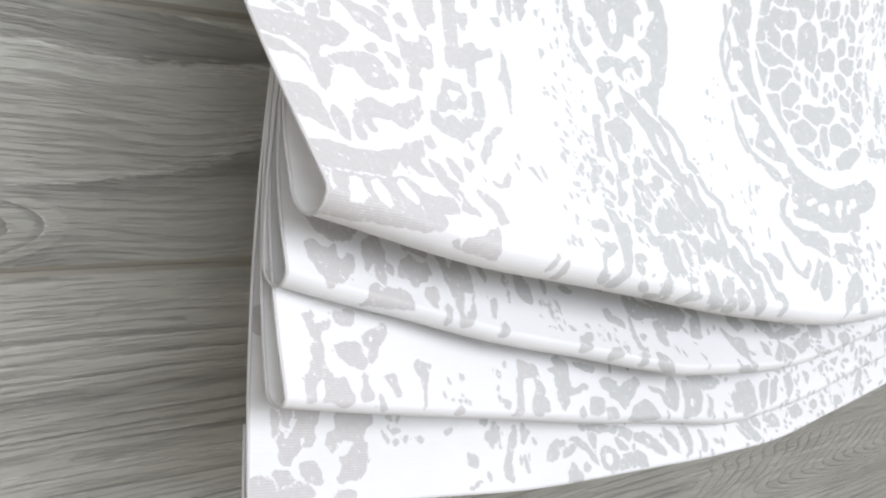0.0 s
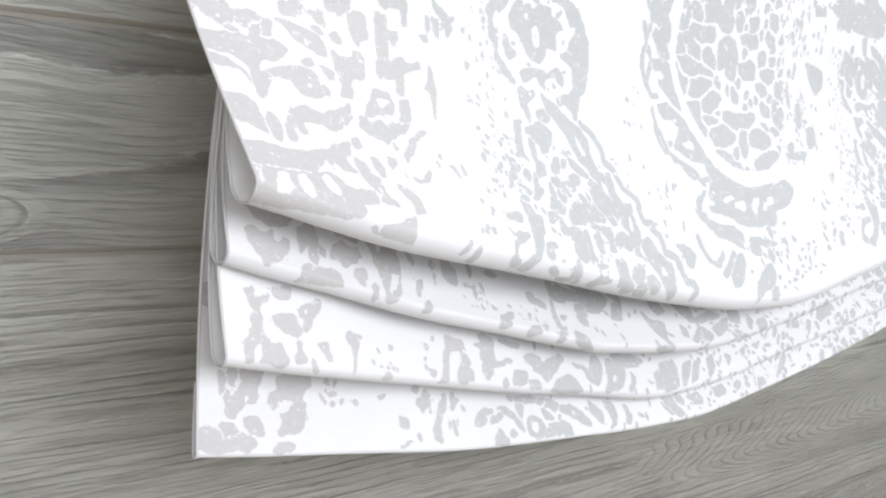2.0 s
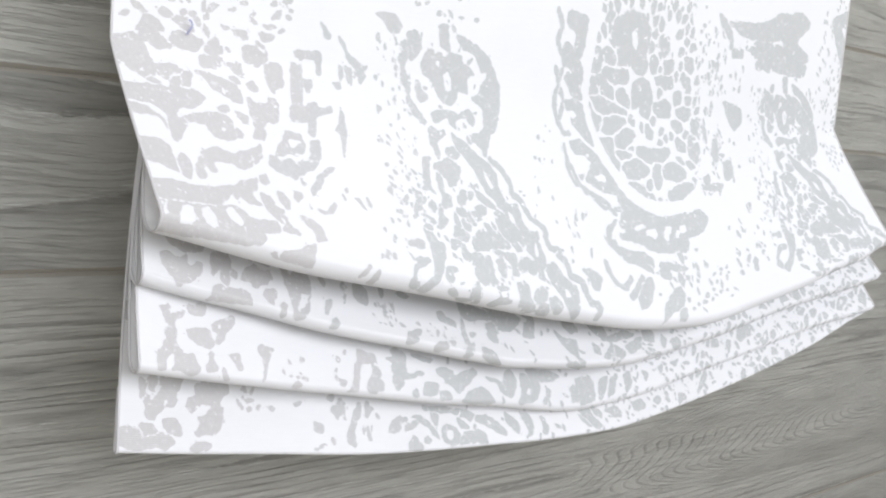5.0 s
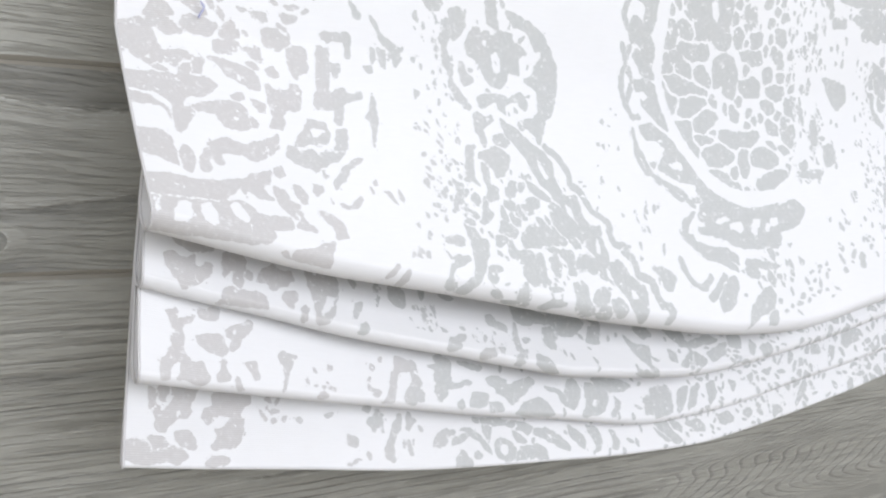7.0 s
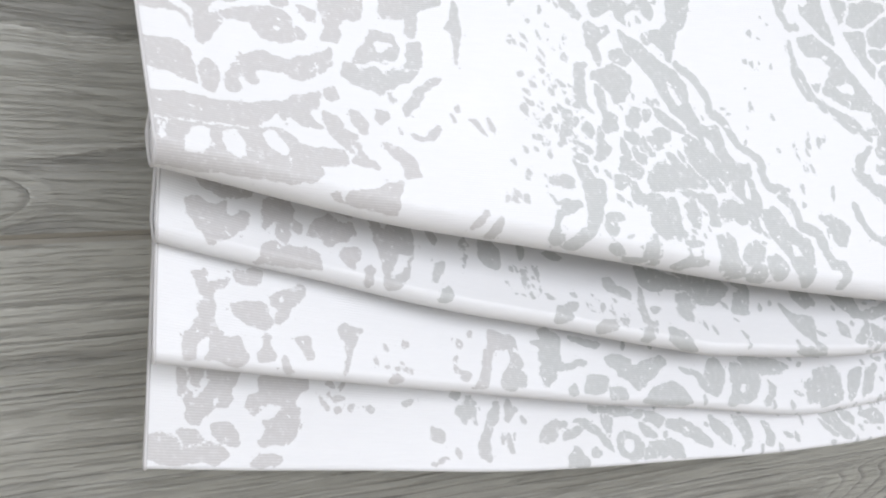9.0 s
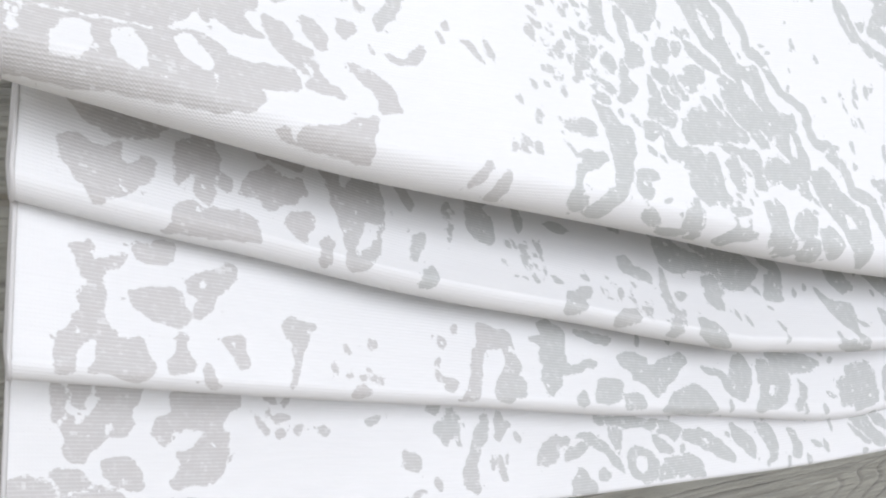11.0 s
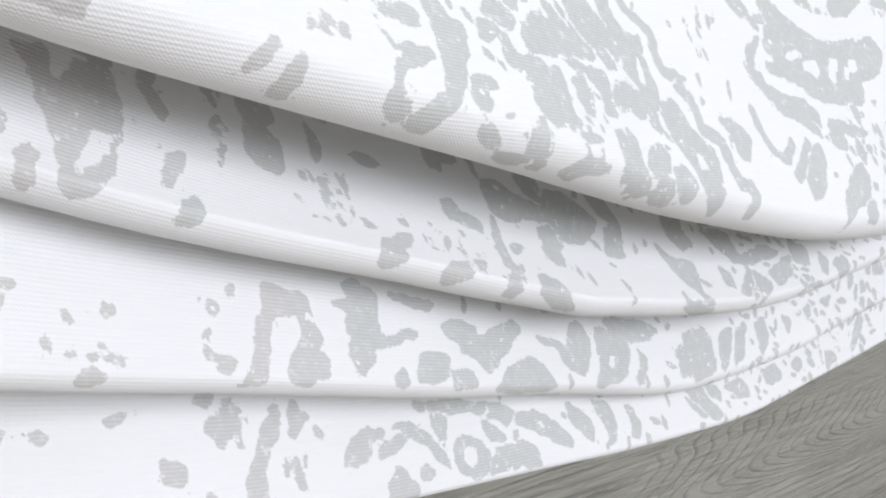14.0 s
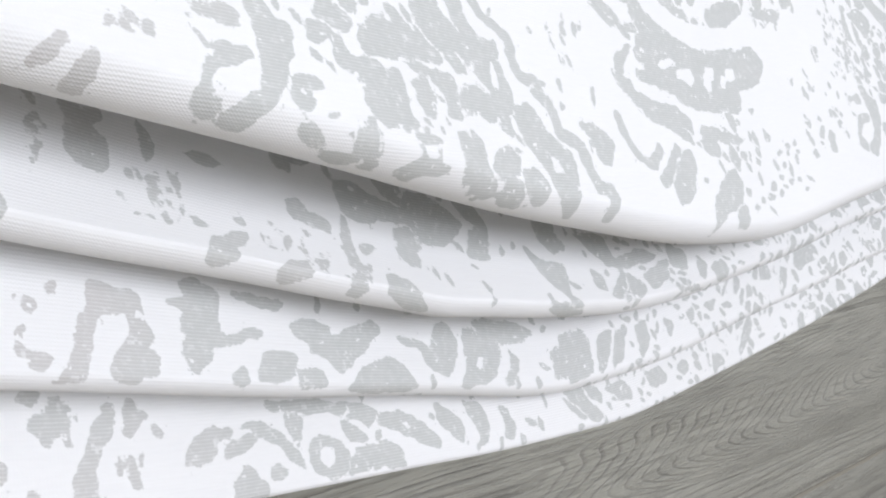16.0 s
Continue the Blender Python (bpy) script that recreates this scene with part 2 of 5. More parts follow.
def wall_with_added_window():
    """The wall behind the camera, with an opening added for the unseen daylight lamp."""
    ax, bx, az, bz = -1.08, 2.58, 1.50, 2.90
    bm = bmesh.new()
    for x0, z0, x1, z1 in ((WEST, -0.1, ax, TOP + 0.1), (bx, -0.1, EAST, TOP + 0.1), (ax, -0.1, bx, az), (ax, bz, bx, TOP + 0.1)):
        piece = box(x0, SOUTH - 0.12, z0, x1, SOUTH, z1)
        mesh = bpy.data.meshes.new("piece")
        piece.to_mesh(mesh)
        piece.free()
        bm.from_mesh(mesh)
        bpy.data.meshes.remove(mesh)
    wall = part("wall_south", bm, PLASTER)
    tagged(wall, "plain white painted wall with an added wide window opening", "wall", kind="structure")


wall_with_added_window()


def cladding():
    """Bevelled boards, each its own object on a shared mesh."""
    wide, gap = 0.15, 0.0001
    for row in range(16):
        low = 1.25 + wide * row
        cuts = (WEST, -0.42 - 0.17 * (row % 3), 2.02 + 0.23 * ((row + 1) % 3), EAST)
        for col, (x0, x1) in enumerate(zip(cuts, cuts[1:])):
            material = OAK
            if col == 1:
                material = OAK_KNOT if row == 0 else (OAK_STRAIGHT if row in (1, 2) else OAK)
            rows_board(north, x0 + gap, x1 - gap, low + gap, low + wide - gap, material)
    # a wide board with a swirl in it, and the boards under that
    rows_board(north, WEST + gap, -0.59 - gap, 0.85 + gap, 1.25 - gap, OAK)
    rows_board(north, -0.59 + gap, 2.48 - gap, 0.85 + gap, 1.25 - gap, OAK_SWIRL)
    rows_board(north, 2.48 + gap, EAST - gap, 0.85 + gap, 1.25 - gap, OAK)
    for row in range(6):
        for x0, x1 in ((WEST, 0.4 + 0.3 * (row % 3)), (0.4 + 0.3 * (row % 3), EAST)):
            rows_board(north, x0 + gap, x1 - gap, 0.85 - wide * (row + 1) + gap, 0.85 - wide * row - gap, OAK)


def rows_board(parent, x0, x1, z0, z1, material):
    w, h = (x1 - x0) / 2, (z1 - z0) / 2
    c = 0.0030
    mesh = bpy.data.meshes.new("plank")
    verts = [(-w, 0.0115, -h), (w, 0.0115, -h), (w, 0.0115, h), (-w, 0.0115, h),
             (-w, 0.0016, -h), (w, 0.0016, -h), (w, 0.0016, h), (-w, 0.0016, h),
             (-w + c, 0, -h + c), (w - c, 0, -h + c), (w - c, 0, h - c), (-w + c, 0, h - c)]
    faces = [(3, 2, 1, 0), (8, 9, 10, 11)]
    for a, b in ((0, 1), (1, 2), (2, 3), (3, 0)):
        faces += [(a, b, b + 4, a + 4), (a + 4, b + 4, b + 8, a + 8)]
    mesh.from_pydata(verts, [], faces)
    mesh.materials.append(material)
    mesh.materials.append(BEVEL)
    for i, face in enumerate(mesh.polygons):
        face.material_index = 0 if i < 2 else 1
    ob = new("plank", mesh)
    ob.parent = parent
    ob.location = ((x0 + x1) / 2, 0, (z0 + z1) / 2)
    return ob


# ---------------------------------------------------------------- the shade's shape
X0, X1 = 0.292, 1.185          # the shade's side edges
Z_TIE, Z_TOP = 1.421, 1.95     # where the folds are tied up, and the headrail
D0 = 0.107                     # the panel's distance from the wall


def bow(x, mid, low, left, right, wl, wr, pl, pr):
    """A sagging line across the shade: low at mid, rising to both sides."""
    q = np.where(x < mid, (mid - x) / wl, (x - mid) / wr)
    q = np.sqrt(q * q + 0.0064) - 0.08 * (1 - np.clip(q, 0, 1))
    return low + np.where(x < mid, left * q ** pl, right * q ** pr)


# how the four lower edges depart from an even sag: place across the shade, and rise in millimetres
SAG = (((0.30, 0.40, 0.45, 0.50, 0.55, 0.60, 0.65, 0.70, 0.78, 0.86, 0.95, 1.10), (-1, -3, -1.5, 0.5, 2.4, 2.4, 1.5, 0.6, -3.2, -5.5, -3, 0)),
       ((0.30, 0.34, 0.40, 0.45, 0.55, 0.60, 0.63, 0.67, 0.70, 0.76, 0.83, 0.95, 1.10), (-1.5, -2, 0, 1.6, 1.8, 3.2, 2.8, -0.3, -3, -7, -10.5, -6, 0)),
       ((0.30, 0.36, 0.42, 0.47, 0.52, 0.60, 0.70, 0.76, 0.80, 0.84, 0.95, 1.10), (1.0, -1.0, -2.3, -0.5, 1.5, 1.3, 1.3, 0.9, -2, -4.5, -3, 0)),
       ((0.29, 0.57, 0.64, 0.72, 0.79, 0.85, 0.90, 0.95, 1.05), (-1.5, -1.6, -0.2, -2.6, -3.8, -3.0, -1.5, 1, 0)))


def lips(x):
    """Height and distance from the wall of the four lower edges, front to back."""
    kink = np.exp(-((x - 0.62) / 0.02) ** 2) * 0.0015
    z = [bow(x, 0.820, 1.2090, 0.0895, 0.0841, 0.5, 0.4, 1.5, 1.5) + 0.003 * np.exp(-((x - 0.48) / 0.1) ** 2),
         bow(x, 0.700, 1.1728, 0.1306, 0.0521, 0.5, 0.4, 1.3, 1.4) - kink + 0.0010 * np.sin(x * 37 + 1),
         bow(x, 0.740, 1.1225, 0.1070, 0.0720, 0.5, 0.4, 1.12, 1.2) + 0.0010 * np.sin(x * 29 + 2),
         bow(x, 0.740, 1.0991, 0.0747, 0.0839, 0.5, 0.4, 1.5, 2.1)]
    for k, (at, rise) in enumerate(SAG):
        z[k] = z[k] + sum(np.interp(x + shift, at, rise) for shift in (-0.012, 0.0, 0.012)) / 3000
    d = [bow(x, 0.76, 0.181, 0.025, 0.013, 0.47, 0.42, 2, 2),
         bow(x, 0.76, 0.157, 0.014, 0.033, 0.47, 0.42, 2, 2),
         bow(x, 0.76, 0.139, 0.043, 0.046, 0.47, 0.42, 2, 2),
         bow(x, 0.76, 0.132, 0.027, 0.048, 0.47, 0.42, 2, 2)]
    return z, d


ROUND_D, ROUND_Z = (0.015, 0.011, 0.009, 0.0025), (0.014, 0.010, 0.008, 0.003)   # half axes of the lips' turns


def panel_power(x):
    """How late the panel swings out: early at the sides, later in the middle."""
    a = np.clip((x - X0) / (X1 - X0), 0, 1)
    return 1.12 + 0.32 * np.sqrt(4 * a * (1 - a))


def panel_depth(x, z_at):
    """How far the front panel stands off the wall at a height below the tie line."""
    z, d = lips(x)
    p = np.clip((Z_TIE - z_at) / (Z_TIE - z[0] - ROUND_Z[0]), 0, 1)
    return D0 + (d[0] - D0) * p ** panel_power(x)


def fold_top(k, x):
    """Where tier k begins, behind the one before it."""
    z = 1.374 - 0.12 * (1.31 - lips(x)[0][0])
    return z, panel_depth(x, z) - 0.003 - 0.006 * k - 0.014 * belly(x)


def belly(x):
    """Where the cloth sags most and the folds stand open."""
    return np.exp(-np.abs((x - 0.63) / 0.25) ** 2.5)


def fold_power(k, x):
    """How late a fold swings out to its lip."""
    return (0, 1.8, 1.9, 2.0)[k] + (0, 1.7, 0.9, 0.5)[k] * belly(x)


def front_sheet(k, x, p):
    """Height and distance from the wall of tier k's front, p from 0 at its top to 1 where its lip begins to turn."""
    z, d = lips(x)
    top, start = (Z_TIE + 0 * x, D0 + 0 * x) if k == 0 else fold_top(k, x)
    power = panel_power(x) if k == 0 else fold_power(k, x)
    return top + (z[k] + ROUND_Z[k] - top) * p, start + (d[k] - start) * p ** power


# ---------------------------------------------------------------- the print, drawn in millimetres on the flat cloth


def rounded(points, closed, times=1):
    """Cuts the corners of a line, for a drawn look."""
    pts = np.array(points, dtype=float).reshape(-1, 2)
    for _ in range(times):
        nxt = np.roll(pts, -1, axis=0)
        a, b = 0.86 * pts + 0.14 * nxt, 0.14 * pts + 0.86 * nxt
        both = np.stack([a, b], axis=1).reshape(-1, 2)
        pts = both if closed else np.concatenate([pts[:1], both[:-2], pts[-1:]])
    return pts


GROW, VEIN = 0.7, 1.3    # how far the ink runs past its outline, and the bare line left between shapes


class Field:
    """How deep each point of the cloth lies inside the printed shapes; below nought: bare cloth."""

    def __init__(self, u, v, turn_back=-1e6):
        a, b = u.ravel() * 1000.0, v.ravel() * 1000.0
        b = np.where(b < turn_back, 2 * turn_back - b, b)     # the figure runs back again high under the fold before it
        self.u = a + 0.4 * np.sin(a * 0.41 + b * 0.23) + 0.3 * np.sin(b * 0.83 - a * 0.29 + 1.0)
        self.v = b + 0.4 * np.sin(b * 0.37 - a * 0.31 + 2.0) + 0.3 * np.sin(a * 0.77 + b * 0.19)
        self.first = np.full(self.u.shape, -6.0)      # the deepest shape here, and the next
        self.second = np.full(self.u.shape, -6.0)
        self.bare = np.full(self.u.shape, -6.0)
        self.du = self.dv = 0.0
        self.group = None

    def near(self, x0, y0, x1, y1, pad):
        x0, x1, y0, y1 = x0 + self.du, x1 + self.du, y0 + self.dv, y1 + self.dv
        return np.nonzero((self.u > x0 - pad) & (self.u < x1 + pad) & (self.v > y0 - pad) & (self.v < y1 + pad))[0]

    def lay(self, sign, at, depth):
        if self.group and sign > 0:
            g = self.group
            g["second"][at] = np.maximum(g["second"][at], np.minimum(g["first"][at], depth))
            g["first"][at] = np.maximum(g["first"][at], depth)
        elif sign > 0:
            self.second[at] = np.maximum(self.second[at], np.minimum(self.first[at], depth))
            self.first[at] = np.maximum(self.first[at], depth)
            self.bare[at] = np.minimum(self.bare[at], 0.3 - depth)
        else:
            self.bare[at] = np.maximum(self.bare[at], depth)

    def inside(self, xy, reach):
        pts = rounded(xy, True)
        at = self.near(*pts.min(axis=0), *pts.max(axis=0), reach)
        x, y = self.local(at)
        within = np.zeros(x.shape, dtype=bool)
        for (ax, ay), (bx, by) in zip(pts, np.roll(pts, -1, axis=0)):
            if ay != by:
                within ^= ((ay > y) != (by > y)) & (x < (bx - ax) * (y - ay) / (by - ay) + ax)
        far = self.away(x, y, pts, True) if len(at) else x
        return at, np.where(within, far, -far)

    def open_group(self, swell, *xy):
        """Shapes drawn until close_group() swell within the outline until only bare veins part them."""
        at, depth = self.inside(xy, 4)
        self.group = {"at": at, "edge": depth, "swell": swell, "first": np.full(self.u.shape, -9.0), "second": np.full(self.u.shape, -9.0)}
        xs, ys = xy[0::2], xy[1::2]
        self.group["box"] = ((min(xs) + max(xs)) / 2, (min(ys) + max(ys)) / 2, (max(xs) - min(xs)) / 2, (max(ys) - min(ys)) / 2)

    def close_group(self):
        g = self.group
        x0, y0, rx, ry = g["box"]
        rng = random.Random(int(x0))
        for _ in range(900):
            x, y = x0 + rx * rng.uniform(-1, 1), y0 + ry * rng.uniform(-1, 1)
            at = self.near(x, y, x, y, 1.2)
            if len(at) and g["first"][at].max() < -5.5:
                turn = math.atan2(y - y0 - 0.6 * ry, x - x0) + rng.uniform(-0.5, 0.5)
                half = rng.uniform(3.0, 6.0)
                self.leaf(1, half * 0.8, x - half * math.cos(turn), y - half * math.sin(turn), x + half * math.cos(turn), y + half * math.sin(turn))
        self.group = None
        at = g["at"]
        first, second = g["first"][at], g["second"][at]
        depth = np.minimum(np.minimum((first - second) / 2 - 1.3, first + g["swell"]), g["edge"])
        self.lay(1, at, depth - GROW)

    def result(self, grow, vein):
        """The shapes swell until they nearly meet, and leave a bare vein between them."""
        parted = np.where(self.second > 0.6, self.first, (self.first - self.second) / 2 - vein / 2 + np.maximum(self.second, 0))
        ink = np.minimum(self.first + grow, parted)
        return np.minimum(ink, -self.bare)

    def local(self, at):
        return self.u[at] - self.du, self.v[at] - self.dv

    @staticmethod
    def away(x, y, pts, closed):
        best = np.full(x.shape, 1e9)
        ends = np.roll(pts, -1, axis=0) if closed else pts[1:]
        for (ax, ay), (bx, by) in zip(pts, ends):
            ex, ey = bx - ax, by - ay
            t = np.clip(((x - ax) * ex + (y - ay) * ey) / (ex * ex + ey * ey + 1e-9), 0, 1)
            best = np.minimum(best, (x - ax - t * ex) ** 2 + (y - ay - t * ey) ** 2)
        return np.sqrt(best)

    def patch(self, sign, *xy):
        at, depth = self.inside(xy, 4)
        if len(at):
            self.lay(sign, at, depth)

    def line(self, sign, wide, *xy):
        pts = rounded(xy, False)
        at = self.near(*pts.min(axis=0), *pts.max(axis=0), 4 + wide)
        if len(at):
            self.lay(sign, at, wide / 2 - self.away(*self.local(at), pts, False))

    def leaf(self, sign, wide, ax, ay, bx, by):
        at = self.near(min(ax, bx), min(ay, by), max(ax, bx), max(ay, by), 4 + wide)
        if not len(at):
            return
        x, y = self.local(at)
        size = math.hypot(bx - ax, by - ay) + 1e-6
        ex, ey = (bx - ax) / size, (by - ay) / size
        t, off = ((x - ax) * ex + (y - ay) * ey) / size, np.abs((y - ay) * ex - (x - ax) * ey)
        half = wide / 2 * np.sin(np.pi * np.clip(t, 0, 1)) ** 0.7
        beyond = np.maximum(0, np.maximum(-t, t - 1)) * size
        self.lay(sign, at, half - np.hypot(off, beyond))

    def drop(self, sign, x0, y0, rx, ry, turn):
        reach = max(rx, ry)
        at = self.near(x0 - reach, y0 - reach, x0 + reach, y0 + reach, 4)
        if not len(at):
            return
        x, y = self.local(at)
        c, s = math.cos(radians(turn)), math.sin(radians(turn))
        px, py = ((x - x0) * c + (y - y0) * s) / rx, ((y - y0) * c - (x - x0) * s) / ry
        ripple = 1 + 0.16 * np.sin(3 * np.arctan2(py, px) + x0) + 0.10 * np.sin(5 * np.arctan2(py, px) + y0)
        self.lay(sign, at, (ripple - np.hypot(px, py)) * min(rx, ry))

    def specks(self, x0, y0, rx, ry, count, size, seed):
        rng = random.Random(seed)
        for _ in range(int(count)):
            r = size * rng.uniform(0.35, 1.15)
            self.drop(1, x0 + rx * rng.uniform(-1, 1), y0 + ry * rng.uniform(-1, 1), r * rng.uniform(0.6, 1.2), r * rng.uniform(0.8, 2.2), rng.uniform(-30, 30))

    def fill(self, x0, y0, rx, ry, count, size, seed, lean=0.0):
        """Small leaves and petals set into what is still free of an oval, turned about its middle."""
        rng = random.Random(seed)
        for _ in range(int(count)):
            a, r = rng.uniform(0, 2 * math.pi), math.sqrt(rng.uniform(0, 1))
            x, y = x0 + rx * r * math.cos(a), y0 + ry * r * math.sin(a)
            at = self.near(x, y, x, y, 1.4)
            if not len(at) or self.first[at].max() > -1.6 or self.bare[at].max() > -0.6:
                continue
            turn = math.atan2(y - y0 - 0.5 * ry, x - x0) + rng.uniform(-0.7, 0.7) + lean
            half = size * rng.uniform(0.5, 1.1)
            dx, dy = half * math.cos(turn), half * math.sin(turn)
            self.leaf(1, half * rng.uniform(0.5, 1.0), x - dx, y - dy, x + dx, y + dy)

    def net(self, x0, y0, seed):
        """Close-set petals and scales parted by bare veins, from x0 to the far edge."""
        rng = np.random.RandomState(seed)
        at = self.near(x0, -100, 900, 14, 0)
        x, y = self.local(at)
        count = int((900 - x0) * 105 / 125)
        sx, sy, keep = rng.uniform(x0 - 5, 905, count), rng.uniform(-100, 16, count), rng.uniform(0, 1, count)
        lean, lift = rng.uniform(0.75, 1.5, count), rng.uniform(-0.5, 0.9, count)
        first, second, kept = np.full(x.shape, 1e9), np.full(x.shape, 1e9), np.zeros(x.shape)
        for i in range(count):
            dx, dy = x - sx[i], y - sy[i]
            d = np.hypot((dx + lift[i] * dy) * lean[i], dy * 0.75)
            closer = d < first
            second = np.where(closer, first, np.minimum(second, d))
            kept = np.where(closer, keep[i], kept)
            first = np.minimum(first, d)
        depth = (second - first) / 2 - 1.35
        hollow = (kept > 0.52) & (kept < 0.72)
        depth = np.where(kept < 0.26, -1.5, depth)
        depth = np.where(hollow, np.minimum(depth, first - 2.2), depth)
        bare = np.sin(x * 0.043 + seed) + 0.7 * np.sin(x * 0.019 + y * 0.03 + 2 * seed)
        depth = np.where(bare > 1.25, np.minimum(depth, -1.2), depth)
        fade = np.clip((x - x0) / 12, 0, 1)
        self.lay(1, at, np.where(fade < 1, np.minimum(depth, fade * 3 - 1.5), depth) - GROW)


def medallion_left(f):
    f.patch(1, -4, 0, 21, -7, 27, -6, 21, 2, 23, 13, 31, 16, 25, 24, 16, 29, -4, 13)
    f.patch(1, 26, 19, 35, 13, 43, 16, 42, 20, 32, 28, 27, 25)
    f.patch(1, 14, -6, 21, -18, 29, -16, 35, -9, 22, -5)
    f.patch(1, 41, -10, 49, -9, 62, -5, 58, 1, 45, 2, 37, -2)
    f.patch(1, 58, 5, 71, 2, 77, 7, 70, 13, 58, 14)
    f.patch(1, 77, 7, 89, 6, 91, 17, 81, 16)
    f.patch(1, 82, -16, 94, -18, 95, -10, 87, -10)
    f.patch(1, 62, -5, 71, -10, 74, -5, 69, 0)
    f.patch(1, 47, 16, 51, 18, 47, 32, 41, 33, 41, 26)
    f.patch(1, -4, 37, 15, 34, 28, 32, 32, 35, 35, 28, 34, 23, 41, 22, 42, 28, 38, 33, 49, 32, 53, 35, 57, 38, 51, 44, 46, 48, 36, 50, 32, 53, 32, 60, 38, 58, 37, 65, 33, 69, 31, 76, 26, 79, 25, 74, 23, 66, 26, 61, 25, 56, 17, 49, -4, 49)
    f.patch(1, -4, 53, 12, 53, 16, 56, 21, 60, 23, 64, 25, 72, 22, 68, 19, 60, 14, 60, -4, 61)
    f.patch(1, -4, 19, 15, 19, 22, 26, 26, 31, 28, 32, 19, 33, 20, 26, 14, 21)
    f.patch(1, 22, 15, 40, 12, 34, 19, 29, 23, 26, 21)
    f.patch(1, 51, 17, 58, 17, 67, 20, 74, 21, 82, 24, 85, 30, 85, 39, 80, 38, 73, 34, 65, 30, 61, 25, 58, 19)
    f.patch(-1, 70, 27, 72, 28, 73, 33, 70, 32)
    f.patch(1, 67, 9, 75, 8, 74, 11, 71, 13)
    f.patch(1, 77, 19, 83, 17, 87, 24, 84, 22)
    f.patch(1, 90, 22, 97, 19, 100, 24, 98, 28, 93, 27)
    f.patch(1, 108, 10, 110, 4, 122, 3, 121, 21, 116, 22, 113, 28, 110, 25, 108, 19)
    f.patch(1, 89, 33, 92, 33, 94, 37, 106, 37, 107, 32, 112, 31, 114, 36, 112, 48, 108, 52, 100, 52, 97, 57, 97, 64, 94, 67, 86, 66, 91, 59, 89, 48, 90, 42)
    f.patch(1, 64, 45, 67, 43, 73, 43, 72, 47, 65, 48)
    f.patch(1, 76, 46, 81, 47, 87, 48, 85, 56, 81, 54, 79, 50)
    f.patch(1, 36, 57, 47, 53, 51, 51, 61, 50, 68, 50, 73, 55, 72, 61, 74, 66, 71, 70, 65, 72, 57, 70, 53, 65, 51, 61, 45, 59, 38, 60)
    f.patch(-1, 63, 62, 65, 60, 67, 62, 64, 64)
    f.patch(1, 73, 61, 76, 60, 79, 65, 76, 68, 75, 66)
    f.patch(1, 41, 86, 49, 81, 55, 79, 59, 81, 68, 82, 78, 78, 87, 75, 91, 71, 89, 81, 85, 86, 82, 88, 84, 82, 80, 81, 80, 89, 73, 94, 67, 94, 65, 90, 57, 90, 48, 92, 50, 99, 46, 100, 44, 95, 43, 90)
    f.patch(1, 24, 95, 27, 89, 31, 92, 32, 99, 28, 110, 25, 109, 24, 103)
    f.patch(1, 35, 99, 40, 90, 44, 86, 44, 90, 41, 100, 41, 106, 35, 107)
    f.patch(1, -4, 87, -4, 82, 16, 80, 20, 85, 21, 96, 22, 105, 16, 104, 11, 101, -4, 100)
    f.patch(1, -4, 117, 11, 114, 18, 114, 34, 115, 50, 112, 61, 108, 73, 102, 80, 100, 77, 110, 71, 112, 72, 116, 78, 122, 69, 123, 64, 120, 63, 113, 59, 121, 57, 114, 50, 122, 42, 128, 33, 130, 28, 129, 20, 130, -4, 131, -4, 132)
    f.patch(1, -4, 158, -4, 144, -4, 133, 33, 129, 43, 129, 56, 126, 61, 130, 63, 134, 70, 135, 78, 135, 86, 135, 85, 142, 71, 146, 73, 149, 67, 155, 56, 156, 47, 156, 37, 155, 26, 156, 16, 157, -4, 157)
    f.patch(-1, 11, 146, 12, 140, 16, 134, 22, 132, 24, 134, 22, 143, 19, 147, 14, 149)
    f.patch(-1, 28, 134, 31, 131, 36, 132, 38, 138, 37, 146, 34, 148, 30, 146, 28, 140)
    f.patch(-1, 46, 130, 52, 128, 56, 133, 58, 139, 56, 143, 53, 142, 49, 138)
    f.patch(-1, 1, 143, 4, 134, 8, 131, 5, 138, 4, 143)
    f.patch(1, 80, 112, 87, 114, 88, 121, 95, 125, 89, 136, 85, 130, 79, 124, 79, 118)
    f.patch(1, 94, 109, 99, 110, 101, 117, 101, 122, 96, 122, 94, 116)
    f.patch(1, 109, 107, 115, 109, 113, 113, 109, 116, 107, 112)
    f.patch(1, 88, 128, 94, 129, 96, 137, 103, 142, 101, 143, 95, 142, 87, 142, 93, 135)
    f.patch(1, 108, 127, 116, 130, 123, 136, 124, 145, 115, 148, 115, 137, 109, 132)
    f.patch(1, 73, 161, 79, 158, 80, 164, 85, 158, 90, 157, 98, 155, 112, 149, 111, 154, 108, 158, 109, 170)
    f.patch(1, 83, 98, 89, 95, 89, 102, 84, 105, 82, 102)
    f.patch(1, 129, 2, 139, 2, 134, 37, 141, 33, 146, 30, 147, 36, 158, 33, 157, 38, 144, 42, 141, 59, 135, 59, 137, 47, 122, 49, 124, 39, 127, 35)
    f.patch(1, 139, 14, 145, 13, 145, 19, 142, 23, 139, 21)
    f.patch(1, 135, 65, 142, 62, 141, 73, 138, 80, 128, 81, 127, 79, 133, 77, 134, 69)
    f.patch(1, 116, 56, 128, 59, 128, 63, 130, 68, 127, 74, 117, 76, 106, 78, 101, 78, 106, 72, 112, 64)
